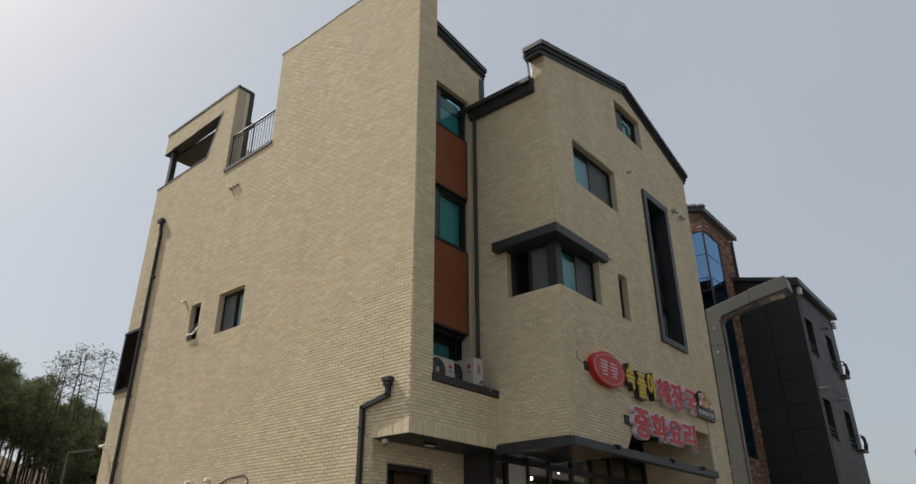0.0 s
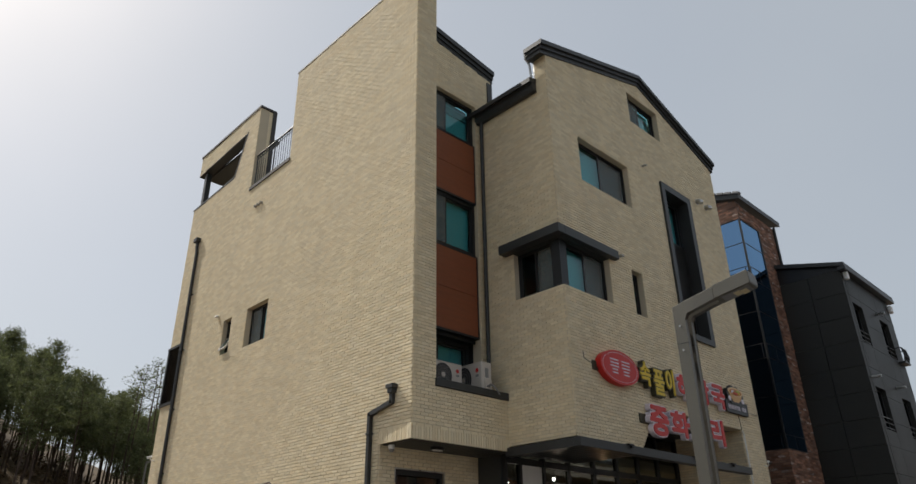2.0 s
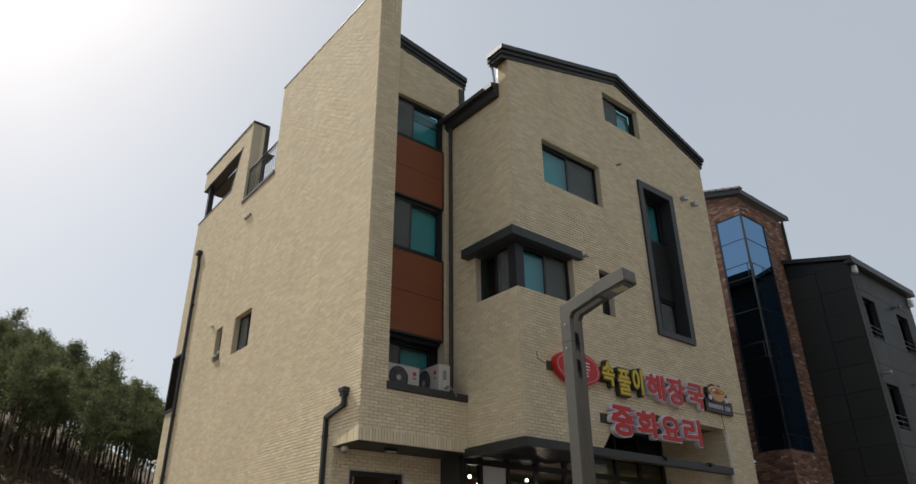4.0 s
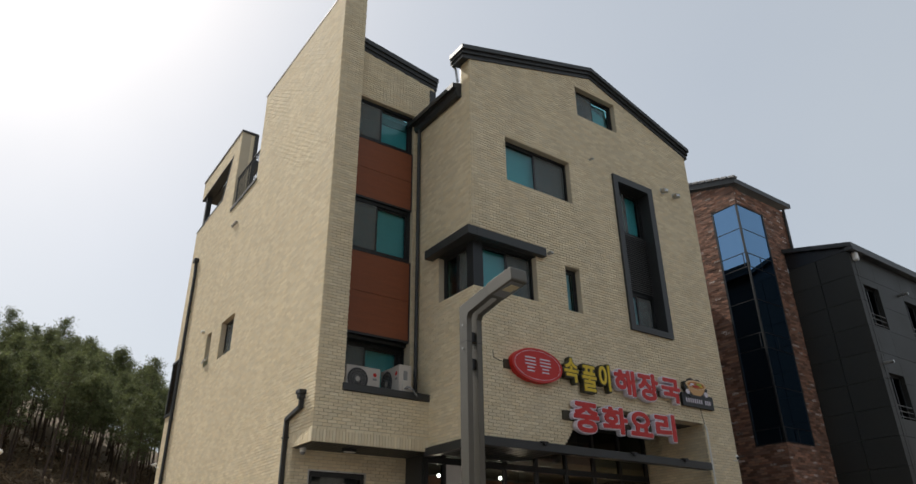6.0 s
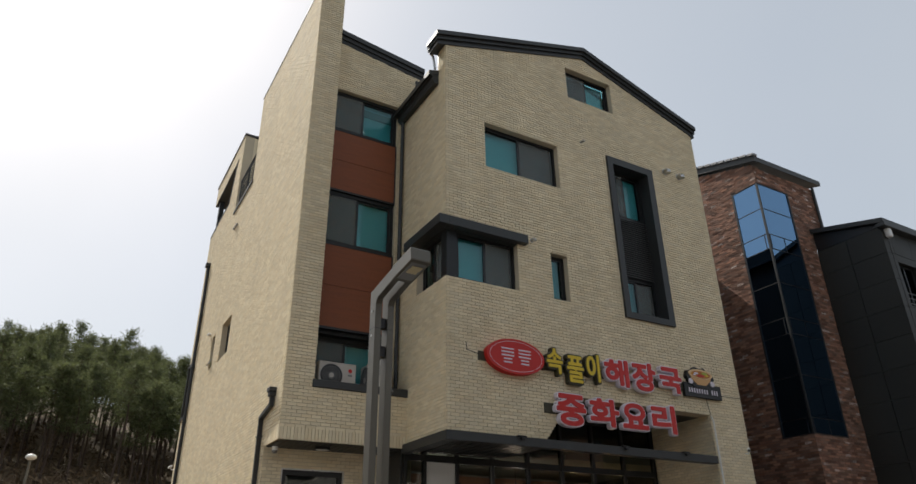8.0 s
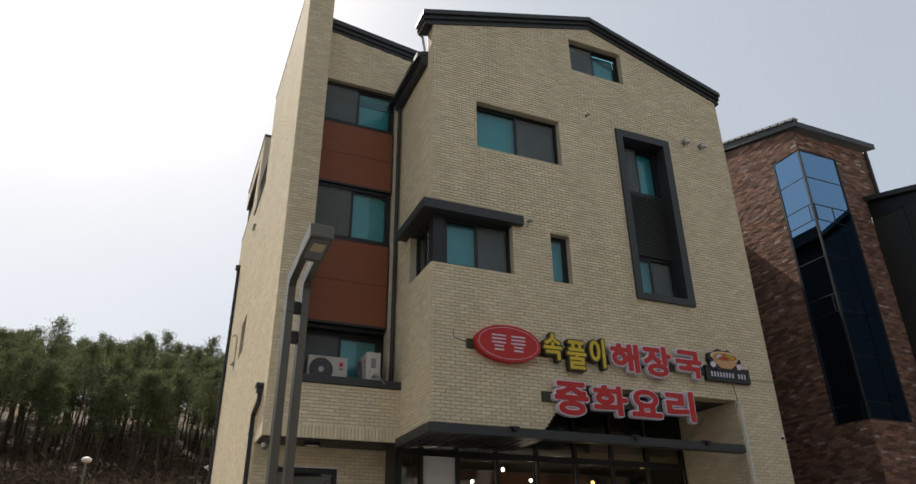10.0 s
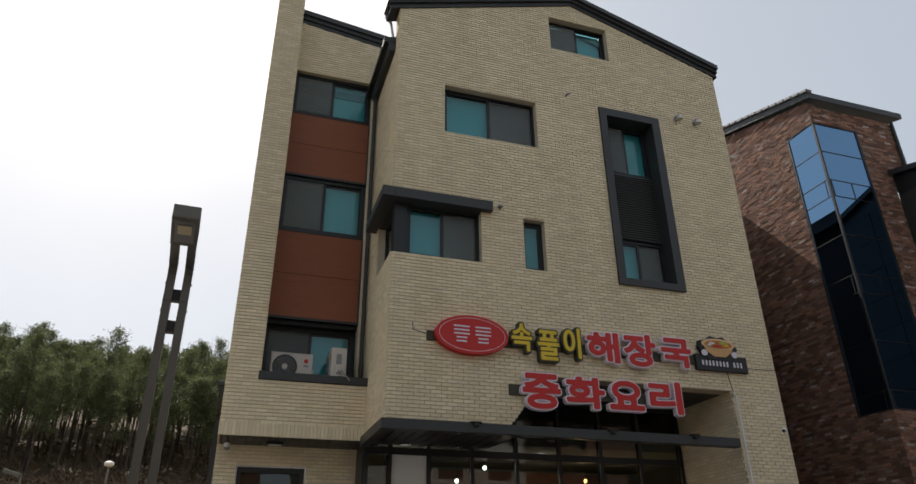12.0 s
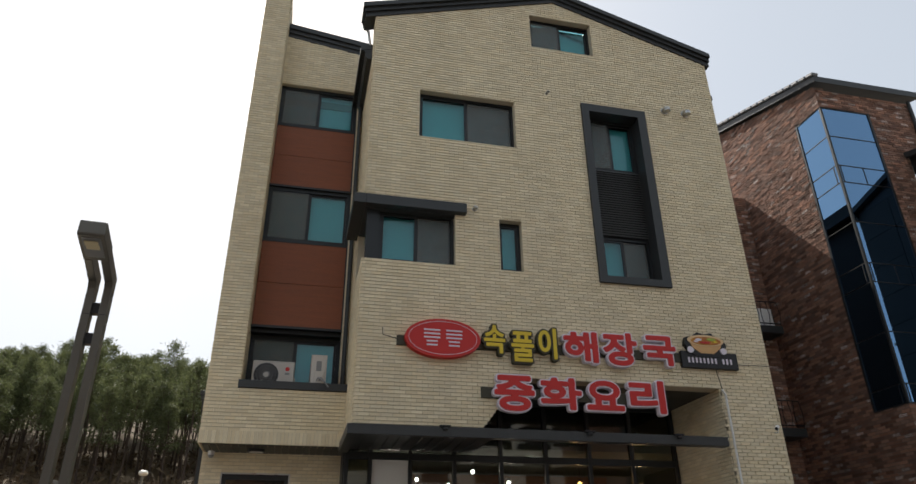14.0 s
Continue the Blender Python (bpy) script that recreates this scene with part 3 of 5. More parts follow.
for q in ((WS[0] + 0.05, -0.42, WS[0] + 0.09, 0.0), (WS[2] - 0.09, -0.42, WS[2] - 0.05, 0.0), (WS[0] + 0.09, -0.42, WS[2] - 0.09, -0.38), (WS[0] + 0.09, -0.04, WS[2] - 0.09, 0.0)):
    box(bm, (q[0], -0.02, q[1]), (q[2], 0.02, q[3]), 0, tilt)
part("sash", bm, STEEL, awning, "pale metal sash tilted outwards")
bm = bmesh.new()
box(bm, (WS[0] + 0.09, -0.004, -0.38), (WS[2] - 0.09, 0.004, -0.04), 0, tilt)
part("pane", bm, GLASS, awning)
bm = bmesh.new()
box(bm, LEFT.at(WS[0] + 0.05, 7.78, -0.16), LEFT.at(WS[2] - 0.05, WS[3] - 0.05, -0.15))
part("pane", bm, DIM_GLASS, awning)
# corner window with its hood
window(house, FRONT, 11.72, 7.17, 13.22, 8.28, 0.14, 2, ("blind", "screen"))
window(house, INNER, -7.8, 7.17, -6.79, 8.28, 0.14, 2, ("dark", "screen"))
bm = bmesh.new()
box(bm, (-6.79, 11.48, 7.17), (-6.56, 11.72, 8.28))
hpart("corner_post", bm, FRAME)
bm = bmesh.new()
box(bm, (-8.05, 11.19, 8.27), (-6.33, IY, 8.48), 0.006)
box(bm, (FX, IY, 8.27), (-6.33, 13.43, 8.48), 0.006)
box(bm, (-7.8, IY, 8.26), (FX, 13.22, 8.29))
hpart("hood", bm, DARK, "charcoal metal hood over the corner window")

# tall framed window with louvre
bm = bmesh.new()
a0, b0, a1, b1 = 16.18, 7.06, 17.76, 11.5
for q in ((a0, b0, a0 + 0.17, b1), (a1 - 0.2, b0, a1, b1), (a0 + 0.17, b0, a1 - 0.2, b0 + 0.15), (a0 + 0.17, b1 - 0.2, a1 - 0.2, b1)):
    box(bm, FRONT.at(q[0], q[1], -0.34), FRONT.at(q[2], q[3], 0.08))
tall = hpart("window_surround", bm, DARK, "charcoal metal surround of a tall window")
window(house, FRONT, 16.35, 9.95, 17.56, 11.3, 0.26, 2, ("screen", "blind"))
window(house, FRONT, 16.35, 7.21, 17.56, 8.25, 0.26, 2, ("blind", "screen"))
bm = bmesh.new()
box(bm, FRONT.at(16.35, 8.25, -0.3), FRONT.at(17.56, 9.95, -0.27))
part("louvre_back", bm, BLACK, tall)
for i in range(28):
    bm = bmesh.new()
    z = 8.28 + i * 0.0595
    prism(bm, [(FX - 0.26, z + 0.05), (FX - 0.2, z), (FX - 0.2, z + 0.012), (FX - 0.25, z + 0.062)], "y", 16.35, 17.56)
    part("slat", bm, LOUVRE, tall)

# side louvre box at the rear corner
bm = bmesh.new()
box(bm, (-20.06, LY - 0.06, 8.2), (-19.1, LY + 0.3, 8.27))
box(bm, (-20.06, LY - 0.06, 6.42), (-19.1, LY + 0.3, 6.5))
box(bm, (-19.2, LY - 0.05, 6.5), (-19.12, LY + 0.2, 8.2))
box(bm, (-20.0, LY + 0.12, 6.5), (-19.2, LY + 0.2, 8.2))
box(bm, (-20.05, LY - 0.05, 6.5), (-19.96, LY + 0.12, 8.2))
side_louvre = hpart("louvre_box", bm, DARK, "dark metal louvre at the rear corner")
for i in range(26):
    z = 6.53 + i * 0.064
    bm = bmesh.new()
    prism(bm, [(LY + 0.06, z + 0.045), (LY - 0.02, z), (LY - 0.03, z + 0.01), (LY + 0.05, z + 0.055)], "x", -19.99, -19.2)
    part("slat", bm, DARK, side_louvre)

# shopfront: beam, soffit, glazing
bm = bmesh.new()
box(bm, (-6.51, 11.33, 3.9), (-6.33, 18.36, 4.068), 0.006)
beam = hpart("shop_beam", bm, DARK, "charcoal steel beam over the shopfront")
bm = bmesh.new()
box(bm, (SX - 0.1, 11.505, 4.02), (-6.515, 14.0, 4.096))
box(bm, (-8.2, 11.33, 3.9), (-6.51, 11.5, 4.068))
box(bm, (-9.4, 11.44, 0.0), (-8.46, 11.52, 4.02))
soff = hpart("soffit", bm, DARK)
for i in range(12):
    bm = bmesh.new()
    box(bm, (SX, 11.52 + i * 0.2, 4.0), (-6.52, 11.69 + i * 0.2, 4.02), 0.004)
    part("slat", bm, DARK, soff)
bm = bmesh.new()
box(bm, (SX - 0.1, 14.0, 5.02), (FX - 0.3, 18.48, 5.1))
hpart("soffit", bm, DARK)
shop = bmesh.new()
mull = (11.5, 11.95, 12.72, 13.6, 14.55, 15.5, 16.45, 17.4, 18.4)
box(shop, (SX - 0.06, 11.5, 3.82), (SX + 0.04, 18.4, 3.95))
box(shop, (SX - 0.06, 11.5, 4.95), (SX + 0.04, 18.4, 5.02))
box(shop, (SX - 0.06, 11.5, 2.5), (SX + 0.03, 18.4, 2.58))
front = hpart("shopfront", shop, FRAME, "dark framed glazed shopfront")
for y in mull:
    bm = bmesh.new()
    box(bm, (SX - 0.055, y - 0.035, 0), (SX + 0.05, y + 0.035, 5.015))
    part("mullion", bm, FRAME, front)
for y0, y1 in zip(mull, mull[1:]):
    for z0, z1 in ((0.05, 2.5), (2.58, 3.82), (3.95, 4.95)):
        bm = bmesh.new()
        box(bm, (SX - 0.012, y0 + 0.035, z0), (SX - 0.004, y1 - 0.035, z1))
        frosted = y0 == 11.95 and z0 < 3.9
        ob = part("pane", bm, WHITE if frosted else SHOP_GLASS, front, "white frosted panel" if frosted else "")
        ob.visible_shadow = frosted

# entrance door
bm = bmesh.new()
box(bm, (EX - 0.12, 9.21, 0.0), (EX - 0.02, 9.29, 3.6))
box(bm, (EX - 0.12, 10.38, 0.0), (EX - 0.02, 10.46, 3.6))
box(bm, (EX - 0.12, 9.29, 3.5), (EX - 0.02, 10.38, 3.6))
box(bm, (EX - 0.12, 9.29, 2.2), (EX - 0.02, 10.38, 2.3))
door = hpart("door", bm, FRAME, "dark framed entrance door")
for z0, z1 in ((0.05, 2.2), (2.3, 3.5)):
    bm = bmesh.new()
    box(bm, (EX - 0.08, 9.29, z0), (EX - 0.07, 10.38, z1))
    part("pane", bm, SHOP_GLASS, door)
for a, b in (((EX, 9.19, 0.0), (EX + 0.02, 9.215, 3.62)), ((EX, 10.455, 0.0), (EX + 0.02, 10.48, 3.62)), ((EX, 9.215, 3.595), (EX + 0.02, 10.455, 3.62))):
    bm = bmesh.new()
    box(bm, a, b)
    part("door_trim", bm, STEEL, door, "thin bright metal edge trim")


# ---- neighbours ----
NX, NY = -7.47, 23.84
brickhouse = thing("building", (-12, 28, 0), "dark red brick building with a glazed corner bay", "building")
NSIDE = Plane((0, NY, 0), (1, 0, 0), (0, -1, 0))
NFRONT = Plane((NX, 0, 0), (0, 1, 0), (1, 0, 0))
side_polys = [[(-20, 0), (NX, 0), (NX, 5.2), (-8.5, 5.2), (-8.5, 13.47), (NX, 13.43), (NX, 14.12), (-13, 15.82), (-20, 13.6)]]
wall = slab("wall", NSIDE, side_polys, 0.3, RED_MORTAR, brickhouse, "mottled dark red brick wall")
lay_bricks(wall, NSIDE, side_polys, 0.23, 0.075, 0.012, (0.004, 0.02), None, RED_BRICK, 21)
front_polys2 = [[(NY, 0), (26.3, 0), (26.3, 12.12), (26.98, 12.12), (26.98, 14.02), (NY, 14.02), (NY, 13.43), (25.44, 13.43), (25.44, 5.2), (NY, 5.2)]]
wall = slab("wall", NFRONT, front_polys2, 0.3, RED_MORTAR, brickhouse, "mottled dark red brick wall")
lay_bricks(wall, NFRONT, front_polys2, 0.23, 0.075, 0.012, (0.004, 0.02), None, RED_BRICK, 22)
BLK = Plane((-11.25, 0, 0), (0, 1, 0), (1, 0, 0))
blk_polys = [rect(22.2, 0, NY, 12.62)]
wall = slab("wall", BLK, blk_polys, 0.3, RED_MORTAR, brickhouse)
lay_bricks(wall, BLK, blk_polys, 0.23, 0.075, 0.012, (0.004, 0.02), None, RED_BRICK, 23)
bm = bmesh.new()
box(bm, (-20, 22.2, 0), (-11.55, 22.5, 12.62))
box(bm, (-20, 22.2, 12.52), (-11.3, NY, 12.62))
part("wall", bm, RED_BRICK, brickhouse)
bm = bmesh.new()
prism(bm, [(NX + 0.2, 14.15), (-13, 15.85), (-20.2, 13.7), (-20.2, 13.85), (-13, 16.05), (NX + 0.2, 14.34)], "y", NY - 0.12, 27.25)
nroof = part("roof", bm, DARK, brickhouse, "dark tiled roof")
for i in range(20):
    bm = bmesh.new()
    x = NX + 0.1 - i * 0.29
    z = 14.33 + (NX + 0.2 - x) * 0.309
    box(bm, (-0.13, -0.08, 0.0), (0.13, 0.14, 0.1), 0.02, Matrix.Translation((x, NY - 0.1, z)) @ Matrix.Rotation(0.3, 4, "Y"))
    part("tile", bm, GREY, nroof, "weathered grey roof tile")
# glazed corner bay: dark inside, mirror-blue panes
levels = (5.2, 5.67, 6.91, 8.18, 8.69, 9.84, 11.02, 11.54, 12.47, 13.42)
bay = bmesh.new()
for (x, y) in ((-8.47, NY + 0.02), (NX - 0.03, NY + 0.03), (NX - 0.02, 25.41)):
    box(bay, (x - 0.03, y - 0.03, 5.2), (x + 0.03, y + 0.03, 13.44))
for z in (5.2, 13.4):
    box(bay, (-8.47, NY + 0.0, z), (NX - 0.06, NY + 0.05, z + 0.04))
    box(bay, (NX - 0.05, NY + 0.06, z), (NX, 25.39, z + 0.04))
bayframe = part("bay_window", bay, FRAME, brickhouse, "tall glazed corner bay with blue reflecting panes")
for z0, z1 in zip(levels, levels[1:]):
    bm = bmesh.new()
    box(bm, (-8.44, NY + 0.015, z0 + 0.01), (NX - 0.06, NY + 0.025, z1 - 0.01))
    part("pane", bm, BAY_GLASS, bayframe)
    bm = bmesh.new()
    box(bm, (NX - 0.025, NY + 0.06, z0 + 0.01), (NX - 0.015, 25.39, z1 - 0.01))
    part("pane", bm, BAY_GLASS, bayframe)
for z in levels[1:-1]:
    bm = bmesh.new()
    box(bm, (-8.44, NY + 0.005, z - 0.012), (NX - 0.06, NY + 0.03, z + 0.012))
    box(bm, (NX - 0.03, NY + 0.06, z - 0.012), (NX - 0.005, 25.39, z + 0.012))
    part("glazing_bar", bm, BLACK, bayframe)
for z0, z1 in ((5.2, 5.67), (8.18, 8.69), (11.02, 11.54)):       # the low rows are split upright
    for y in (NY + 0.11, 24.66):
        bm = bmesh.new()
        box(bm, (NX - 0.03, y - 0.012, z0 + 0.012), (NX - 0.005, y + 0.012, z1 - 0.012))
        part("glazing_bar", bm, BLACK, bayframe)
    bm = bmesh.new()
    box(bm, (NX - 0.16, NY + 0.005, z0 + 0.012), (NX - 0.136, NY + 0.03, z1 - 0.012))
    part("glazing_bar", bm, BLACK, bayframe)
# black sheet standing in for the unlit room behind the bay's panes
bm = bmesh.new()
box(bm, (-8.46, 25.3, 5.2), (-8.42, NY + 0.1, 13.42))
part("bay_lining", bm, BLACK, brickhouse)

def balcony(z):
    bm = bmesh.new()
    box(bm, (-11.2, 22.5, z), (-10.55, 23.58, z + 0.22), 0.01)
    b = part("balcony", bm, DARK, brickhouse, "small dark balcony with a curved iron railing")
    for q in ((-10.6, 22.52, -10.6, 23.55), (-11.18, 22.52, -10.6, 22.52)):
        for h in (0.95, 0.3):
            bm = bmesh.new()
            tube(bm, [(q[0], q[1], z + h), (q[2], q[3], z + h)], 0.018, 6)
            part("rail", bm, BLACK, b)
        for k in range(7):
            x, y = q[0] + (q[2] - q[0]) * k / 6, q[1] + (q[3] - q[1]) * k / 6
            bm = bmesh.new()
            tube(bm, [(x, y, z + 0.2), (x + 0.03 * (k % 2), y + 0.06 * (-1) ** k, z + 0.55), (x, y, z + 0.95)], 0.01, 5)
            part("baluster", bm, BLACK, b)


balcony(7.85)
balcony(5.02)
bm = bmesh.new()
box(bm, (-11.1, 22.8, 8.07), (-10.75, 23.5, 8.65), 0.02)
tagged(part("air_conditioner", bm, WHITE), "white air conditioner unit on the iron balcony", "air conditioner")

darkhouse = thing("building", (-8, 29, 0), "charcoal metal clad building with railed windows", "building")
DX, DY = -5.3, 26.32
bm = bmesh.new()
box(bm, (-16, DY + 0.25, 0), (DX - 0.25, 31.4, 11.4))
prism(bm, [(-7.46, 11.41), (DX - 0.02, 11.41), (DX - 0.02, 11.5), (-7.46, 12.12)], "y", DY + 0.004, DY + 0.25)
part("wall", bm, BLACK, darkhouse)
for i in range(13):
    z0, z1 = 0.1 + i * 0.87, 0.1 + (i + 1) * 0.87 - 0.012
    for x0, x1 in ((-7.46, -6.45), (-6.44, DX)):
        bm = bmesh.new()
        box(bm, (x0, DY, z0), (x1 - 0.008, DY + 0.25, z1))
        part("panel", bm, SLATE, darkhouse)
    for y0, y1 in ((DY + 0.25, 26.75), (26.75, 27.75), (27.75, 29.6), (29.6, 30.6), (30.6, 31.4)):
        cuts = [z0, z1]
        if y0 in (26.75, 29.6):                  # leave the window openings free
            for a, b in ((8.85, 10.28), (5.85, 7.28)):
                cuts = [c for c in cuts if not a < c < b] + [c for c in (a, b) if z0 < c < z1]
            cuts.sort()
        for a, b in zip(cuts[::2], cuts[1::2]):
            bm = bmesh.new()
            box(bm, (DX - 0.25, y0 + 0.004, a), (DX, y1 - 0.004, b))
            part("panel", bm, SLATE, darkhouse)
bm = bmesh.new()
prism(bm, [(DX + 0.2, 11.45), (-8.5, 12.35), (-8.5, 12.5), (DX + 0.2, 11.6)], "y", DY - 0.15, 31.6)
droof = part("roof", bm, DARK, darkhouse, "dark metal eaves")
bm = bmesh.new()
box(bm, (DX - 0.05, DY - 0.15, 11.34), (DX + 0.22, 31.6, 11.47), 0.01)
part("gutter", bm, DARK, droof)
for y0, z0 in ((26.75, 8.85), (26.75, 5.85), (29.6, 8.85), (29.6, 5.85)):
    n0, n1 = DX - 0.21, DX - 0.15
    bm = bmesh.new()
    box(bm, (n0, y0, z0), (n1, y0 + 0.06, z0 + 1.43))
    box(bm, (n0, y0 + 0.94, z0), (n1, y0 + 1.0, z0 + 1.43))
    box(bm, (n0, y0 + 0.06, z0), (n1, y0 + 0.94, z0 + 0.06))
    box(bm, (n0, y0 + 0.06, z0 + 1.37), (n1, y0 + 0.94, z0 + 1.43))
    box(bm, (n0, y0 + 0.47, z0 + 0.06), (n1, y0 + 0.53, z0 + 1.37))
    w = part("window", bm, FRAME, darkhouse, "dark window set back behind a low rail")
    for a, b in ((0.06, 0.47), (0.53, 0.94)):
        bm = bmesh.new()
        box(bm, (n0 + 0.02, y0 + a, z0 + 0.06), (n0 + 0.03, y0 + b, z0 + 1.37))
        part("pane", bm, DIM_GLASS, w)
    for k in range(3):
        bm = bmesh.new()
        tube(bm, [(DX - 0.03, y0, z0 + 0.08 + k * 0.17), (DX - 0.03, y0 + 1.0, z0 + 0.08 + k * 0.17)], 0.012, 6)
        part("rail", bm, GREY, w)

# fittings of the dark building
for y, z in ((26.55, 11.05), (31.3, 10.9)):
    bm = bmesh.new()
    box(bm, (DX, y - 0.1, z), (DX + 0.16, y + 0.1, z + 0.3), 0.03)
    tagged(part("security_camera", bm, WHITE), "white box camera under the dark eaves", "camera", "security cameras")
for y, z in ((26.6, 7.55), (29.3, 10.4), (29.3, 7.6)):
    bm = bmesh.new()
    tube(bm, [(DX, y, z), (DX + 0.3, y + 0.02, z)], 0.05, 10)
    tagged(part("wall_light", bm, STEEL), "small steel tube light on dark cladding", "light", "wall lights")
for z in (8.75, 5.85):
    bm = bmesh.new()
    box(bm, (DX, 30.65, z), (DX + 0.22, 31.35, z + 0.08), 0.01)
    b = part("balcony", bm, DARK, darkhouse, "shallow balcony with a curved railing")
    for k in range(9):
        bm = bmesh.new()
        y = 30.67 + k * 0.082
        tube(bm, [(DX + 0.19, y, z + 0.08), (DX + 0.24, y, z + 0.3), (DX + 0.19, y, z + 0.6)], 0.012, 5)
        part("baluster", bm, BLACK, b)
    bm = bmesh.new()
    tube(bm, [(DX, 30.67, z + 0.6), (DX + 0.19, 30.67, z + 0.6), (DX + 0.19, 31.33, z + 0.6), (DX, 31.33, z + 0.6)], 0.02, 6)
    part("rail", bm, BLACK, b)
bm = bmesh.new()
tube(bm, [(NX + 0.07, 26.9, 14.05), (NX + 0.07, 26.9, 12.2)], 0.05, 8)
part("drainpipe", bm, DARK, brickhouse)

# far apartment tower beyond the street
tower = thing("apartment_tower", (-48, 440, 0), "pale grey apartment tower in the far distance", "building")
bm = bmesh.new()
box(bm, (-54, 430, 0), (-40, 445, 56.5))
part("wall", bm, CONCRETE, tower)
for k in range(16):
    for x in (-53, -49.8, -46.4, -43):
        bm = bmesh.new()
        box(bm, (x, 429.8, 5 + k * 3.1), (x + 1.8, 430.0, 6.8 + k * 3.1))
        part("window", bm, GREY, tower)

# ---- street lamp ----
def street_lamp():
    lamp = thing("street_lamp", (-2.5, 8.3, 0), "grey-olive twin-post street lamp with a raked arm", "street lamp", local=True)
    for s in (-1, 1):
        yc = s * 0.088 + 0.02
        bm = bmesh.new()
        prism(bm, [(0.0, 0.0), (0.16, 0.0), (0.16, 4.58), (0.2, 4.645), (0.62, 4.73), (0.62, 4.89), (0.0, 4.76)], "y", yc - 0.044, yc + 0.044)
        bmesh.ops.bevel(bm, geom=bm.edges[:], offset=0.006, segments=1, affect="EDGES")
        post = part("post", bm, LAMP_PAINT, lamp)
        for z in (4.2, 4.5):
            bm = bmesh.new()
            tube(bm, [(0.08, yc + s * 0.043, z), (0.08, yc + s * 0.055, z)], 0.014, 8)
            part("bolt", bm, STEEL, post)
        bm = bmesh.new()
        box(bm, (-0.002, yc - 0.0455, 4.28), (0.162, yc + 0.0455, 4.286))
        part("joint", bm, BLACK, post)
    bm = bmesh.new()
    prism(bm, [(0.62, 4.73), (1.12, 4.81), (1.13, 4.83), (1.12, 4.97), (1.1, 4.98), (0.62, 4.90)], "y", -0.118, 0.158)
    bmesh.ops.bevel(bm, geom=bm.edges[:], offset=0.008, segments=1, affect="EDGES")
    head = part("lamp_head", bm, LAMP_PAINT, lamp)
    bm = bmesh.new()
    prism(bm, [(0.70, 4.735), (1.08, 4.796), (1.08, 4.806), (0.70, 4.746)], "y", -0.08, 0.12)
    part("lens_frame", bm, GREY, head)
    for k in range(2):
        bm = bmesh.new()
        x = 0.86 + k * 0.1
        prism(bm, [(x, 4.757), (x + 0.08, 4.77), (x + 0.08, 4.779), (x, 4.766)], "y", -0.05, 0.09)
        part("light_panel", bm, YELLOW_LENS, head, "yellowish light panel")
    for z in (3.96, 4.3):
        bm = bmesh.new()
        box(bm, (0.03, -0.024, z), (0.13, 0.064, z + 0.12))
        part("spacer", bm, BLACK, lamp)
    lamp.matrix_basis = pose(-2.47, 8.26, 0, 0, 0, 3.0) @ Matrix.Diagonal((0.88, 0.92, 1, 1))
    return lamp


YELLOW_LENS = surface("lamp_lens", (0.6, 0.5, 0.3), 0.4, vary=0.1, bump=0)
street_lamp()


# ---- across the street, seen only as reflections ----
def far_side(y0, y1, h, material, label):
    b = thing("building", (24, (y0 + y1) / 2, 0), label, "building", "buildings across the street")
    pl = Plane((20, 0, 0), (0, -1, 0), (-1, 0, 0))
    holes = []
    n = int((y1 - y0) / 3.2)
    for f in range(int(h // 3)):
        for k in range(n):
            u = -y1 + 0.9 + k * (y1 - y0 - 0.6) / n
            holes.append(rect(u, 1.1 + f * 3.0, u + 1.6, 2.5 + f * 3.0))
    slab("wall", pl, [rect(-y1, 0, -y0, h)] + holes, 0.3, material, b)
    for hole in holes:
        bm = bmesh.new()
        box(bm, pl.at(*hole[0], -0.2), pl.at(*hole[2], -0.16))
        part("window", bm, FRAME, b)
    bm = bmesh.new()
    box(bm, (20.3, y0, 0), (29, y1, h))
    part("core", bm, material, b)
    bm = bmesh.new()
    box(bm, (19.8, y0 - 0.1, h), (29.2, y1 + 0.1, h + 0.3))
    part("roof", bm, DARK, b)


far_side(-22, -6, 9.5, CONCRETE, "grey rendered building across the street")
far_side(-3, 11, 12.2, RED_BRICK, "red brick building across the street")
far_side(13.5, 27, 11.2, CONCRETE, "pale rendered building across the street")
# next two are added, unseen: they block bright sky from the dark house's panes
far_side(49, 68, 10.5, CONCRETE, "pale rendered building across the street")
far_side(71, 95, 12.5, RED_BRICK, "red brick building across the street")
far_side(30, 46, 12.5, RED_BRICK, "red brick building across the street")


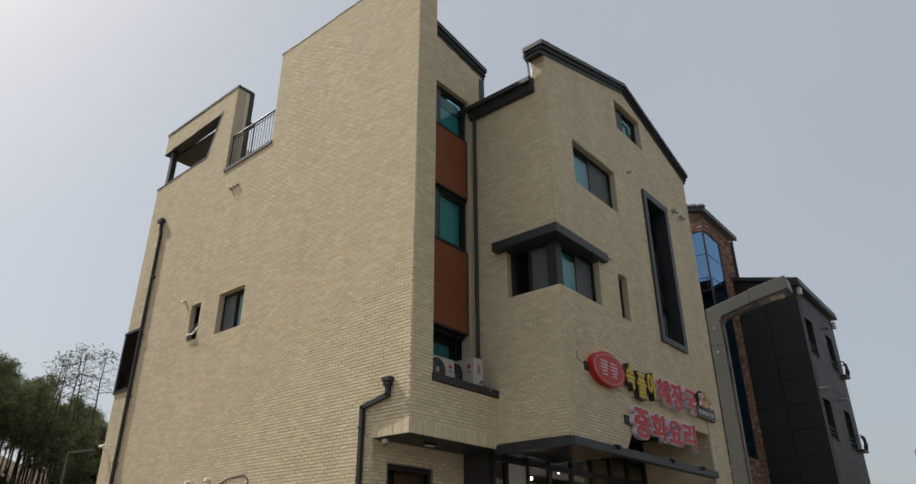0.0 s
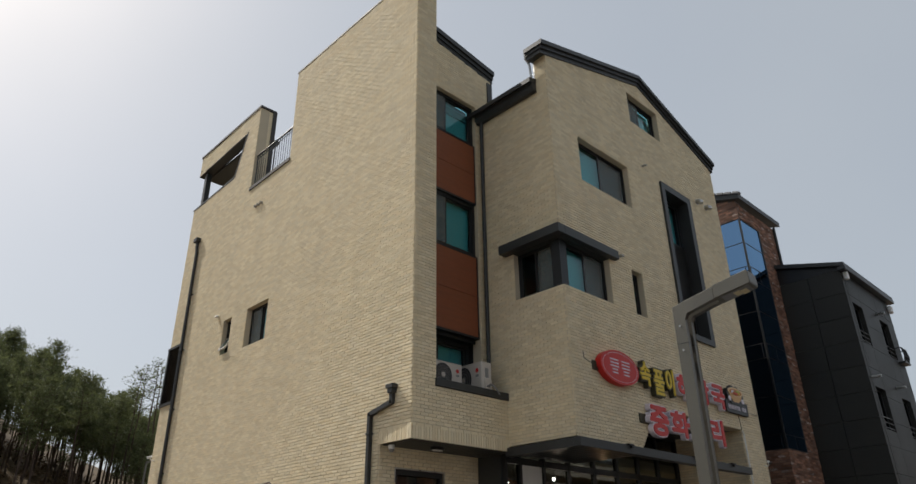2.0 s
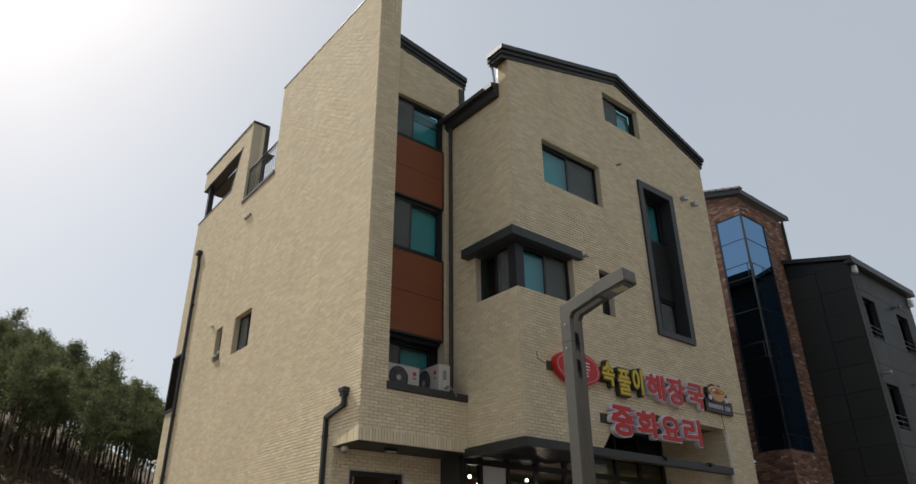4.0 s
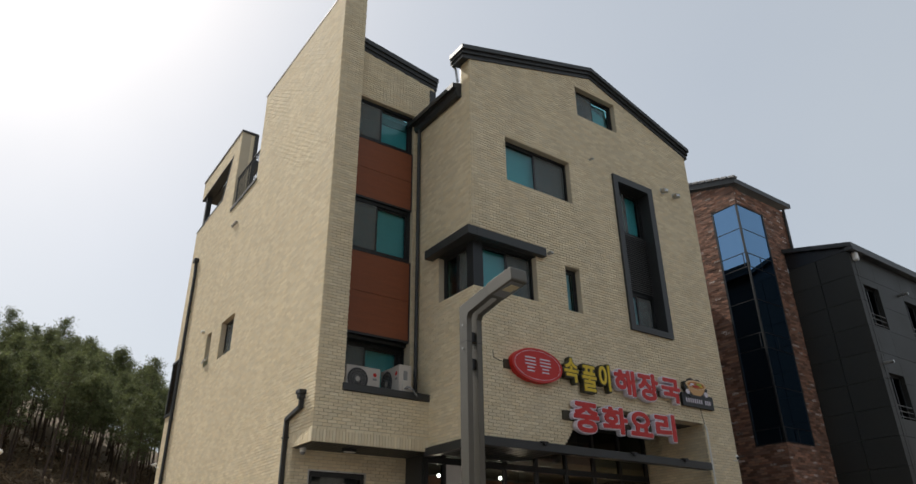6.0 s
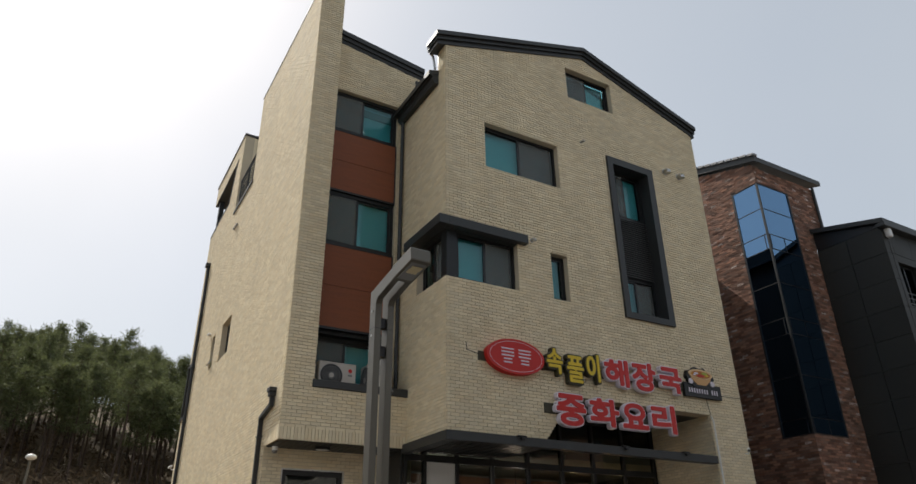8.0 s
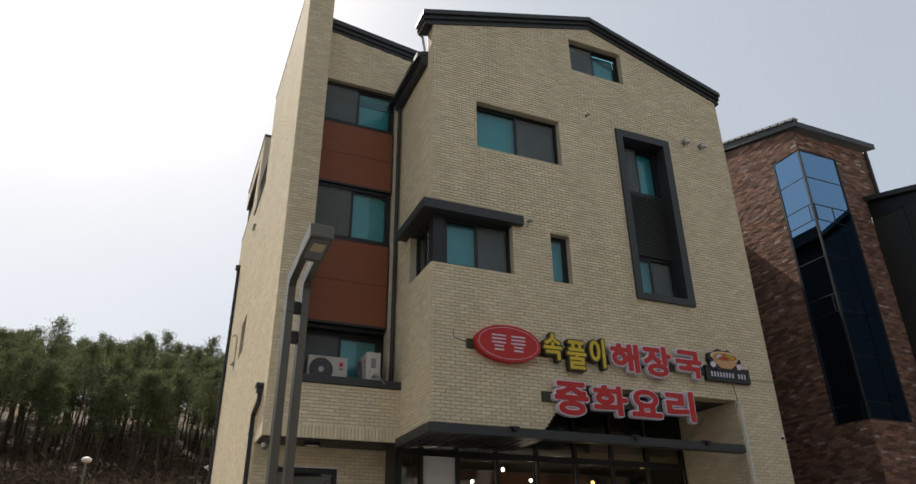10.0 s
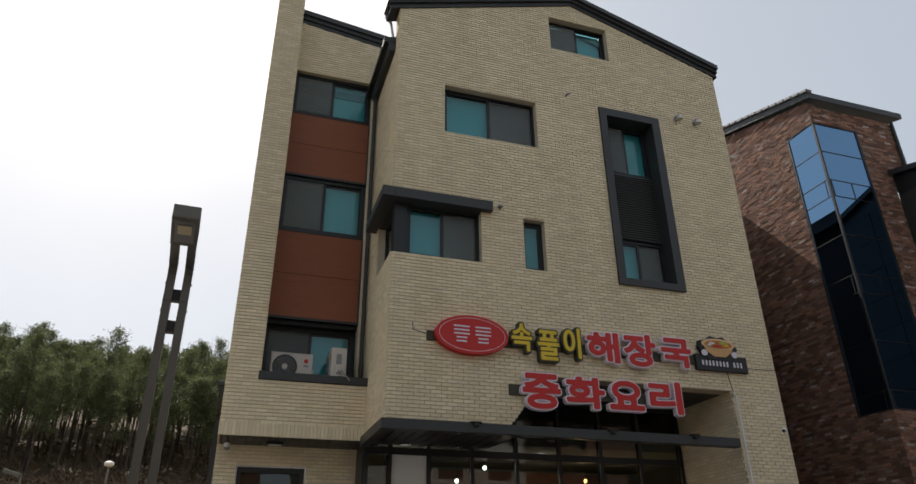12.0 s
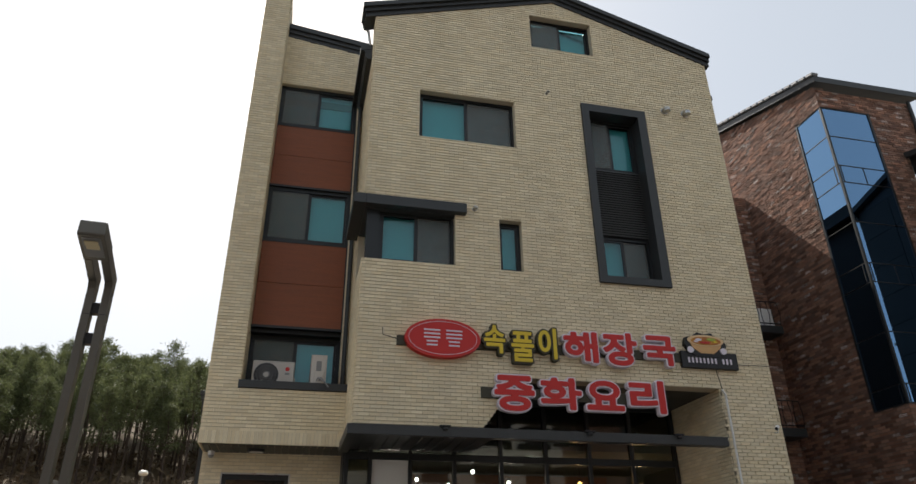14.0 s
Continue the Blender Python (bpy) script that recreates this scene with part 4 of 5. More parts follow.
# ---- signs ----
def glyph(ch, u0, v0, u1, v1, grow, n=56):
    """A letter filled into a box and thickened by grow metres: its surface, flat, in u and v."""
    cu = bpy.data.curves.new("letter", "FONT")
    cu.body = ch
    ob = new("letter", cu)
    me = ob.evaluated_get(bpy.context.evaluated_depsgraph_get()).to_mesh()
    P = np.array([v.co[:2] for v in me.vertices])
    tris = [tuple(p.vertices) for p in me.polygons]
    count = {}
    for p in tris:
        for a, b in zip(p, p[1:] + p[:1]):
            count[frozenset((a, b))] = count.get(frozenset((a, b)), 0) + 1
    edges = np.array([tuple(e) for e, c in count.items() if c == 1])
    lo, hi = P.min(0), P.max(0)
    thin = STROKE
    P = (P - lo) / (hi - lo) * np.array([u1 - u0 - 2 * thin, v1 - v0 - 2 * thin]) + np.array([u0 + thin, v0 + thin])
    bpy.data.objects.remove(ob)
    bpy.data.curves.remove(cu)
    pad = grow + 0.03
    us, vs = np.linspace(u0 - pad, u1 + pad, n), np.linspace(v0 - pad, v1 + pad, n)
    G = np.stack(np.meshgrid(us, vs, indexing="ij"), -1).reshape(-1, 2)
    A, B = P[edges[:, 0]], P[edges[:, 1]]
    D = B - A
    t = np.clip(((G[:, None] - A) * D).sum(-1) / np.maximum((D * D).sum(-1), 1e-12), 0, 1)
    dist = np.sqrt((((A + t[..., None] * D) - G[:, None]) ** 2).sum(-1).min(1))
    inside = np.zeros(len(G), bool)
    for a, b in zip(A, B):
        cross = (a[1] > G[:, 1]) != (b[1] > G[:, 1])
        with np.errstate(all="ignore"):
            x = a[0] + (b[0] - a[0]) * (G[:, 1] - a[1]) / (b[1] - a[1])
        inside ^= cross & (G[:, 0] < x)
    F = (np.where(inside, -dist, dist) - grow).reshape(n, n)
    verts, index, faces = [], {}, []

    def vert(key, p):
        if key not in index:
            index[key] = len(verts)
            verts.append(p)
        return index[key]

    for i in range(n - 1):
        for j in range(n - 1):
            q = [(i, j), (i + 1, j), (i + 1, j + 1), (i, j + 1)]
            if min(F[c] for c in q) >= 0:
                continue
            ring = []
            for c, d in zip(q, q[1:] + q[:1]):
                if F[c] < 0:
                    ring.append(vert(c, (us[c[0]], vs[c[1]])))
                if (F[c] < 0) != (F[d] < 0):
                    k = F[c] / (F[c] - F[d])
                    ring.append(vert((min(c, d), max(c, d)), (us[c[0]] + k * (us[d[0]] - us[c[0]]), vs[c[1]] + k * (vs[d[1]] - vs[c[1]]))))
            if len(set(ring)) > 2:
                faces.append(list(dict.fromkeys(ring)))
    return verts, faces


STROKE = 0.026


def letter_mesh(name, ch, area, grow, x0, x1, material, parent, label=""):
    verts, faces = glyph(ch, *area, grow)
    bm = bmesh.new()
    vs = [bm.verts.new((x0, *v)) for v in verts]
    for f in faces:
        bm.faces.new([vs[k] for k in f])
    made = bmesh.ops.extrude_face_region(bm, geom=bm.faces[:])["geom"]
    bmesh.ops.translate(bm, vec=(x1 - x0, 0, 0), verts=[g for g in made if isinstance(g, bmesh.types.BMVert)])
    return part(name, bm, material, parent, label)


def ellipse(cu, cv, a, b, n=64):
    return [(cu + a * math.cos(k * math.tau / n), cv + b * math.sin(k * math.tau / n)) for k in range(n)]


def ring_strip(bm, cu, cv, a, b, w, x0, x1, n=64):
    o, i = ellipse(cu, cv, a, b, n), ellipse(cu, cv, a - w, b - w, n)
    for k in range(n):
        m = (k + 1) % n
        prism(bm, [o[k], o[m], i[m], i[k]], "x", x0, x1)
    return bm


def letter_sign(ch, area, fill, plate, label, rim):
    grow = 0.013 if fill is YELLOW else 0.025
    s = thing("sign_letter", (FX, (area[0] + area[2]) / 2, (area[1] + area[3]) / 2), label, "sign", "channel letters on the front")
    letter_mesh("plate", ch, area, grow + rim, FX + 0.04, FX + 0.155, plate, s, "dark backing plate" if plate is OLIVE else "pale outlined backing plate")
    letter_mesh("letter_face", ch, area, grow, FX + 0.15, FX + 0.172, fill, s)
    return s


# the two rails that carry the letters
for y0, y1, z0, z1 in ((12.12, 17.75, 5.50, 5.68), (13.66, 17.1, 4.62, 4.82)):
    bm = bmesh.new()
    box(bm, (FX + 0.012, y0, z0), (FX + 0.05, y1, z1), 0.004)
    tagged(part("sign_rail", bm, OLIVE), "dark metal rail behind the sign letters", "sign rail", "sign rails")
for ch, a in (("속", (13.69, 5.40, 14.12, 5.96)), ("풀", (14.21, 5.27, 14.67, 5.87)), ("이", (14.74, 5.35, 15.12, 5.97))):
    letter_sign(ch, a, YELLOW, OLIVE, "raised yellow letter on a dark outline", 0.033)
for ch, a in (("해", (15.25, 5.34, 15.93, 5.94)), ("장", (16.04, 5.32, 16.74, 5.97)), ("국", (16.87, 5.37, 17.55, 5.96)),
              ("중", (13.87, 4.38, 14.62, 5.02)), ("화", (14.73, 4.44, 15.52, 5.02)), ("요", (15.61, 4.46, 16.34, 5.01)), ("리", (16.47, 4.44, 17.18, 5.06))):
    letter_sign(ch, a, RED, OFFWHITE, "raised red letter on a pale outline", 0.027)

oval = thing("oval_sign", (FX, 12.945, 5.65), "red oval sign with white shapes and a thin white line", "sign")
bm = bmesh.new()
prism(bm, ellipse(12.945, 5.64, 0.695, 0.36), "x", FX + 0.012, FX + 0.16)
part("board", bm, RED, oval)
bm = bmesh.new()
ring_strip(bm, 12.945, 5.64, 0.63, 0.312, 0.007, FX + 0.158, FX + 0.164)
part("white_line", bm, OFFWHITE, oval)
for u in (12.74, 13.15):
    for a in ((-0.15, 0.125, 0.15, 0.155), (-0.15, 0.055, 0.15, 0.085), (-0.15, -0.015, 0.15, 0.015), (-0.10, -0.085, 0.10, -0.055), (-0.10, -0.155, 0.10, -0.125)):
        bm = bmesh.new()
        box(bm, (FX + 0.158, u + a[0], 5.64 + a[1]), (FX + 0.168, u + a[2], 5.64 + a[3]), 0.004)
        part("white_bar", bm, OFFWHITE, oval)

# bowl sign and the dark board below it
ORANGE = surface("bowl_orange", (0.62, 0.36, 0.15), 0.5, vary=0.1, bump=0)
SOUP = surface("bowl_soup", (0.45, 0.05, 0.02), 0.5, vary=0.5, scale=9, bump=0, col2=(0.5, 0.3, 0.03))
RIM = surface("bowl_cream", (0.74, 0.52, 0.28), 0.5, vary=0.1, bump=0)
LEAF = surface("garnish_green", (0.35, 0.42, 0.06), 0.5, vary=0.2, bump=0)
bowl = thing("bowl_sign", (FX, 18.25, 5.85), "cut-out sign of an orange soup bowl on black", "sign")
bm = bmesh.new()
prism(bm, [(17.80, 5.86), (17.84, 6.0), (18.02, 6.04), (18.1, 6.11), (18.25, 6.08), (18.4, 6.11), (18.5, 6.04), (18.66, 6.0), (18.72, 5.86), (18.64, 5.74), (18.52, 5.62), (18.0, 5.62), (17.88, 5.74)], "x", FX + 0.012, FX + 0.12)
part("board", bm, BLACK, bowl)
bm = bmesh.new()
prism(bm, [(17.88, 5.95), (18.64, 5.95), (18.56, 5.79), (18.4, 5.68), (18.12, 5.68), (17.96, 5.79)], "x", FX + 0.12, FX + 0.13)
part("bowl", bm, ORANGE, bowl)
bm = bmesh.new()
prism(bm, ellipse(18.26, 5.94, 0.40, 0.115, 32), "x", FX + 0.126, FX + 0.138)
part("bowl_rim", bm, RIM, bowl)
bm = bmesh.new()
prism(bm, ellipse(18.26, 5.93, 0.33, 0.085, 32), "x", FX + 0.136, FX + 0.144)
part("soup", bm, SOUP, bowl)
for du, dv, a, b, m in ((-0.16, 0.02, 0.07, 0.025, OFFWHITE), (0.12, 0.035, 0.1, 0.03, LEAF), (-0.02, -0.035, 0.12, 0.022, RED), (0.2, -0.01, 0.05, 0.02, YELLOW), (-0.22, -0.02, 0.05, 0.018, OFFWHITE)):
    bm = bmesh.new()
    prism(bm, ellipse(18.26 + du, 5.93 + dv, a, b, 18), "x", FX + 0.142, FX + 0.15)
    part("topping", bm, m, bowl)
for u in (17.9, 18.62):
    bm = bmesh.new()
    prism(bm, ellipse(u, 5.74, 0.07, 0.065, 16), "x", FX + 0.12, FX + 0.14)
    part("white_disc", bm, OFFWHITE, bowl)
board = thing("sign_board", (FX, 18.3, 5.56), "black sign board with a row of pale bars", "sign")
bm = bmesh.new()
box(bm, (FX + 0.012, 17.70, 5.39), (FX + 0.10, 18.92, 5.72), 0.006)
part("board", bm, BLACK, board)
for i in range(12):
    if i == 8:
        continue
    bm = bmesh.new()
    u = 17.83 + i * 0.083
    box(bm, (FX + 0.098, u, 5.485), (FX + 0.106, u + 0.04, 5.595), 0.008)
    part("pale_bar", bm, OFFWHITE, board)

# ---- air conditioners on the ledge ----
def air_conditioner(at, turn, label):
    ac = thing("air_conditioner", (0, 0, 0), label, "air conditioner", "air conditioners on the ledge", local=True)
    bm = bmesh.new()
    box(bm, (-0.15, -0.40, 0.04), (0.15, 0.40, 0.60), 0.012)
    body = part("body", bm, AC_PAINT, ac)
    bm = bmesh.new()
    prism(bm, ellipse(-0.13, 0.33, 0.235, 0.235, 40), "x", 0.148, 0.152)
    part("fan_opening", bm, BLACK, ac)
    for k in range(4):
        bm = bmesh.new()
        ring_strip(bm, -0.13, 0.33, 0.24 - k * 0.055, 0.24 - k * 0.055, 0.007, 0.152, 0.16, 32)
        part("grille_ring", bm, GREY, ac)
    for k in range(20):
        a = k * math.tau / 20
        bm = bmesh.new()
        tube(bm, [(0.158, -0.13 + 0.05 * math.cos(a), 0.33 + 0.05 * math.sin(a)), (0.158, -0.13 + 0.235 * math.cos(a + 0.25), 0.33 + 0.235 * math.sin(a + 0.25))], 0.004, 5)
        part("grille_bar", bm, GREY, ac)
    bm = bmesh.new()
    prism(bm, ellipse(-0.13, 0.33, 0.05, 0.05, 20), "x", 0.152, 0.165)
    part("hub", bm, AC_PAINT, ac)
    bm = bmesh.new()
    prism(bm, ellipse(0.27, 0.46, 0.042, 0.042, 20), "x", 0.149, 0.154)
    part("badge", bm, RED, ac, "round red badge")
    bm = bmesh.new()
    box(bm, (0.149, 0.225, 0.345), (0.153, 0.315, 0.385))
    part("badge_bar", bm, GREY, ac)
    bm = bmesh.new()
    box(bm, (-0.155, -0.402, 0.585), (0.155, 0.402, 0.607), 0.008)
    part("lid", bm, AC_PAINT, ac)
    for k in range(9):
        bm = bmesh.new()
        box(bm, (-0.13 + k * 0.028, -0.405, 0.1), (-0.118 + k * 0.028, -0.398, 0.55))
        part("fin", bm, GREY, ac)
    bm = bmesh.new()
    box(bm, (-0.05, 0.399, 0.14), (0.05, 0.408, 0.5), 0.004)
    part("side_recess", bm, GREY, ac)
    for y in (-0.28, 0.28):
        bm = bmesh.new()
        box(bm, (-0.17, y - 0.03, 0.0), (0.17, y + 0.03, 0.045))
        part("foot", bm, BLACK, ac)
    bm = bmesh.new()
    box(bm, (-0.1, 0.40, 0.1), (0.08, 0.43, 0.32), 0.008)
    part("valve_cover", bm, AC_PAINT, ac)
    for k in range(2):
        bm = bmesh.new()
        tube(bm, [(-0.02 + 0.05 * k, 0.42, 0.16), (-0.05 + 0.05 * k, 0.5, 0.2), (-0.12, 0.55, 0.12), (-0.2, 0.56, 0.03)], 0.014, 6)
        part("pipe", bm, GREY, ac)
    ac.matrix_basis = pose(*at, 0, 0, turn)
    return ac


air_conditioner((-8.6, 9.97, 5.05), 0, "white outdoor air conditioner unit with a round fan grille")
ac_end = air_conditioner((-8.6, 10.84, 5.05), -90, "white outdoor air conditioner unit standing end-on")
ac_end.scale = (1.0, 1.0, 1.17)

# ---- pipes, vents, small fixtures on the walls ----
pipe = thing("drainpipe", (-9.4, LY - 0.07, 0), "charcoal drainpipe with a funnel head and a cranked offset", "drainpipe", "drainpipes on the side wall")


def square_pipe(bm, pts, r):
    for p, q in zip(pts, pts[1:]):
        p, q = Vector(p), Vector(q)
        d = q - p
        m = Matrix.Translation((p + q) / 2) @ d.to_track_quat("Z", "Y").to_matrix().to_4x4()
        box(bm, (-r, -r, -d.length / 2 - r * 0.6), (r, r, d.length / 2 + r * 0.6), 0.0, m)


bm = bmesh.new()
square_pipe(bm, [(-8.69, LY - 0.07, 4.93), (-8.69, LY - 0.07, 4.72), (-9.35, LY - 0.07, 4.58), (-9.35, LY - 0.07, 0.0)], 0.04)
part("pipe", bm, DARK, pipe)
bm = bmesh.new()
box(bm, (-8.79, LY - 0.16, 4.97), (-8.59, LY, 5.05), 0.004)
box(bm, (-8.76, LY - 0.14, 4.88), (-8.62, LY, 4.97), 0.004)
part("funnel_head", bm, DARK, pipe)
for z in (4.2, 2.6, 1.0):
    bm = bmesh.new()
    box(bm, (-9.41, LY - 0.125, z), (-9.29, LY, z + 0.03))
    part("bracket", bm, DARK, pipe)
pipe = thing("drainpipe", (-19.1, LY - 0.07, 0), "charcoal drainpipe with a funnel head", "drainpipe", "drainpipes on the side wall")
bm = bmesh.new()
tube(bm, [(-19.12, LY - 0.07, 11.7), (-19.12, LY - 0.07, 11.5), (-19.05, LY - 0.07, 11.3), (-18.98, LY - 0.07, 0.0)], 0.05, 10)
part("pipe", bm, DARK, pipe)
bm = bmesh.new()
box(bm, (-19.24, LY - 0.17, 11.68), (-19.0, LY, 11.82), 0.01)
part("funnel_head", bm, DARK, pipe)
for z in (9.8, 8.0, 6.2, 4.4, 2.4):
    bm = bmesh.new()
    box(bm, (-19.07, LY - 0.125, z), (-18.9, LY, z + 0.03))
    part("bracket", bm, DARK, pipe)


def hood_vent(y, z, r=0.075):
    v = thing("vent_cap", (FX, y, z), "small pale metal vent cap on the brick wall", "vent", "vent caps")
    bm = bmesh.new()
    pts = [(FX, y, z)] + [(FX + 0.03 + 0.11 * math.sin(a), y, z + 0.0 - 0.05 * (1 - math.cos(a))) for a in (0.3, 0.8, 1.2)]
    tube(bm, [(FX, y, z), (FX + 0.10, y, z), (FX + 0.14, y, z - 0.03), (FX + 0.14, y, z - r * 1.2)], r, 14)
    part("hood", bm, STEEL, v)
    bm = bmesh.new()
    prism(bm, ellipse(y, z, r * 1.25, r * 1.25, 20), "x", FX + 0.008, FX + 0.02)
    part("flange", bm, STEEL, v)


hood_vent(18.32, 11.65)
hood_vent(18.84, 11.64)
hood_vent(13.62, 8.45, 0.04)
hood_vent(15.38, 11.66, 0.03)
for x in (-15.36, -15.2, -15.04):
    v = thing("wall_vent", (x, LY, 11.55), "small round weep pipe in the brick wall", "vent", "weep pipes")
    bm = bmesh.new()
    tube(bm, [(x, LY + 0.05, 11.55), (x, LY - 0.08, 11.55)], 0.045, 12)
    part("sleeve", bm, CONCRETE, v)
    bm = bmesh.new()
    tube(bm, [(x, LY - 0.06, 11.55), (x, LY - 0.083, 11.55)], 0.03, 10)
    part("bore", bm, BLACK, v)


def bullet_camera(at, aim, label):
    c = thing("security_camera", at, label, "camera", "security cameras")
    a, d = Vector(at), Vector(aim).normalized()
    bm = bmesh.new()
    tube(bm, [a - d * 0.07, a + d * 0.07], 0.036, 12)
    part("housing", bm, WHITE, c)
    bm = bmesh.new()
    tube(bm, [a + d * 0.07, a + d * 0.075], 0.03, 12)
    part("lens", bm, BLACK, c)
    return c, a, d


c, a, d = bullet_camera((FX + 0.16, 19.45, 4.28), (0.5, -0.6, -0.35), "white bullet security camera on a wall bracket")
bm = bmesh.new()
tube(bm, [(FX, 19.5, 4.22), (FX + 0.1, 19.49, 4.2), (FX + 0.15, 19.47, 4.25)], 0.015, 8)
part("bracket", bm, WHITE, c)
c, a, d = bullet_camera((-19.85, LY - 0.14, 4.95), (-0.6, -0.5, -0.25), "white bullet security camera on a wall bracket")
bm = bmesh.new()
tube(bm, [(-19.75, LY, 4.85), (-19.8, LY - 0.1, 4.86), (-19.83, LY - 0.13, 4.92)], 0.015, 8)
part("bracket", bm, WHITE, c)
c = thing("dome_camera", (-8.95, 8.98, 3.98), "small white dome camera under the soffit", "camera", "security cameras")
bm = bmesh.new()
bmesh.ops.create_uvsphere(bm, u_segments=14, v_segments=8, radius=0.055, matrix=Matrix.Translation((-8.95, 8.98, 3.91)))
part("dome", bm, GREY, c)
bm = bmesh.new()
tube(bm, [(-8.95, 8.98, 3.985), (-8.95, 8.98, 3.91)], 0.06, 14)
part("base", bm, WHITE, c)
lamp = thing("ceiling_light", (-8.6, 9.82, 3.97), "oval soffit light with a pale lens", "light")
bm = bmesh.new()
prism(bm, [(p, q) for p, q in ellipse(-8.6, 9.82, 0.09, 0.16, 24)], "z", 3.93, 3.985)
part("rim", bm, BLACK, lamp)
bm = bmesh.new()
prism(bm, [(p, q) for p, q in ellipse(-8.6, 9.82, 0.07, 0.13, 24)], "z", 3.92, 3.931)
part("lens", bm, WHITE, lamp)

# conduit, cable and wire on the street front
bm = bmesh.new()
tube(bm, [(FX + 0.03, 18.50, 5.0), (FX + 0.03, 18.56, 4.9), (FX + 0.03, 18.58, 0.2)], 0.022, 8)
tagged(part("conduit", bm, WHITE), "thin pale conduit running down the brick wall", "conduit")
bm = bmesh.new()
tube(bm, [(FX + 0.02, 18.9, 5.52), (FX + 0.02, RY, 5.53)], 0.008, 6)
tagged(part("cable", bm, BLACK), "thin dark cable along the brick wall", "cable", "cables")
bm = bmesh.new()
tube(bm, [(FX + 0.02, 11.86, 5.82), (FX + 0.02, 11.87, 5.68), (FX + 0.02, 12.15, 5.62)], 0.008, 6)
tagged(part("cable", bm, BLACK), "thin dark cable along the brick wall", "cable", "cables")
bm = bmesh.new()
tube(bm, [(FX + 0.02, 18.45, 5.4), (FX + 0.02, 18.52, 5.0)], 0.008, 6)
tagged(part("cable", bm, BLACK), "thin dark cable along the brick wall", "cable", "cables")
# fixings on the shop beam
for y in (12.98, 15.6, 17.35):
    f = thing("spotlight", (-6.32, y, 4.05), "small dark spotlight clamped on the shop beam", "light", "spotlights on the beam")
    bm = bmesh.new()
    box(bm, (-6.39, y - 0.1, 4.053), (-6.29, y + 0.1, 4.09), 0.01)
    part("housing", bm, BLACK, f)
    bm = bmesh.new()
    box(bm, (-6.329, y - 0.04, 4.0), (-6.27, y + 0.04, 4.053), 0.01)
    part("clamp", bm, BLACK, f)

# terrace railing
rail = thing("railing", (-14.8, LY + 0.1, 12.46), "dark metal railing on the roof terrace", "railing")
yb = LY + 0.06
bm = bmesh.new()
tube(bm, [(-15.86, yb, 13.55), (-13.7, yb, 13.6)], 0.028, 8)
part("top_rail", bm, DARK, rail)
bm = bmesh.new()
tube(bm, [(-15.86, yb, 13.43), (-13.7, yb, 13.48)], 0.012, 6)
part("upper_bar", bm, DARK, rail)
bm = bmesh.new()
tube(bm, [(-15.86, yb, 12.52), (-13.7, yb, 12.56)], 0.012, 6)
part("lower_bar", bm, DARK, rail)
for i in range(17):
    bm = bmesh.new()
    x = -15.82 + i * 0.13
    tube(bm, [(x, yb, 12.40), (x, yb, 13.56)], 0.022 if i % 8 == 0 else 0.009, 6)
    part("post" if i % 8 == 0 else "baluster", bm, DARK, rail)

# inside the restaurant: pendant lamps, signs, back wall panels
WARM_BULB, COOL_BULB, GREEN_SIGN = glow("warm_bulb", (1.0, 0.45, 0.12), 9), glow("cool_bulb", (1.0, 0.92, 0.82), 12), glow("exit_green", (0.1, 0.9, 0.3), 1.2)
SHOP_WALL = surface("shop_wall", (0.33, 0.13, 0.05), 0.6, vary=0.2, scale=1.2, bump=0.1)
bm = bmesh.new()
box(bm, (-11.75, 12.0, 0.1), (-11.7, 18.3, 4.05))
hpart("shop_panel", bm, SHOP_WALL, "warm brown wall inside the restaurant")
for x, y, z, m in ((-9.4, 12.5, 3.74, COOL_BULB), (-9.8, 13.1, 3.66, COOL_BULB), (-9.3, 14.2, 3.77, COOL_BULB), (-10.3, 13.9, 3.62, COOL_BULB), (-9.7, 15.1, 3.62, COOL_BULB),
                   (-9.4, 15.6, 4.05, COOL_BULB), (-9.6, 16.7, 3.62, WARM_BULB), (-9.5, 18.1, 3.58, WARM_BULB), (-11.0, 16.2, 3.6, COOL_BULB)):
    p = thing("pendant_lamp", (x, y, z), "small glowing pendant bulb on a black cord", "lamp", "pendant lamps in the restaurant")
    bm = bmesh.new()
    bmesh.ops.create_uvsphere(bm, u_segments=12, v_segments=8, radius=0.042, matrix=Matrix.Translation((x, y, z)))
    part("bulb", bm, m, p)
    bm = bmesh.new()
    tube(bm, [(x, y, z + 0.04), (x, y, z + 0.10)], 0.02, 8)
    part("socket", bm, BLACK, p)
    bm = bmesh.new()
    tube(bm, [(x, y, z + 0.12), (x, y, 4.12)], 0.005, 5)
    part("cord", bm, BLACK, p)

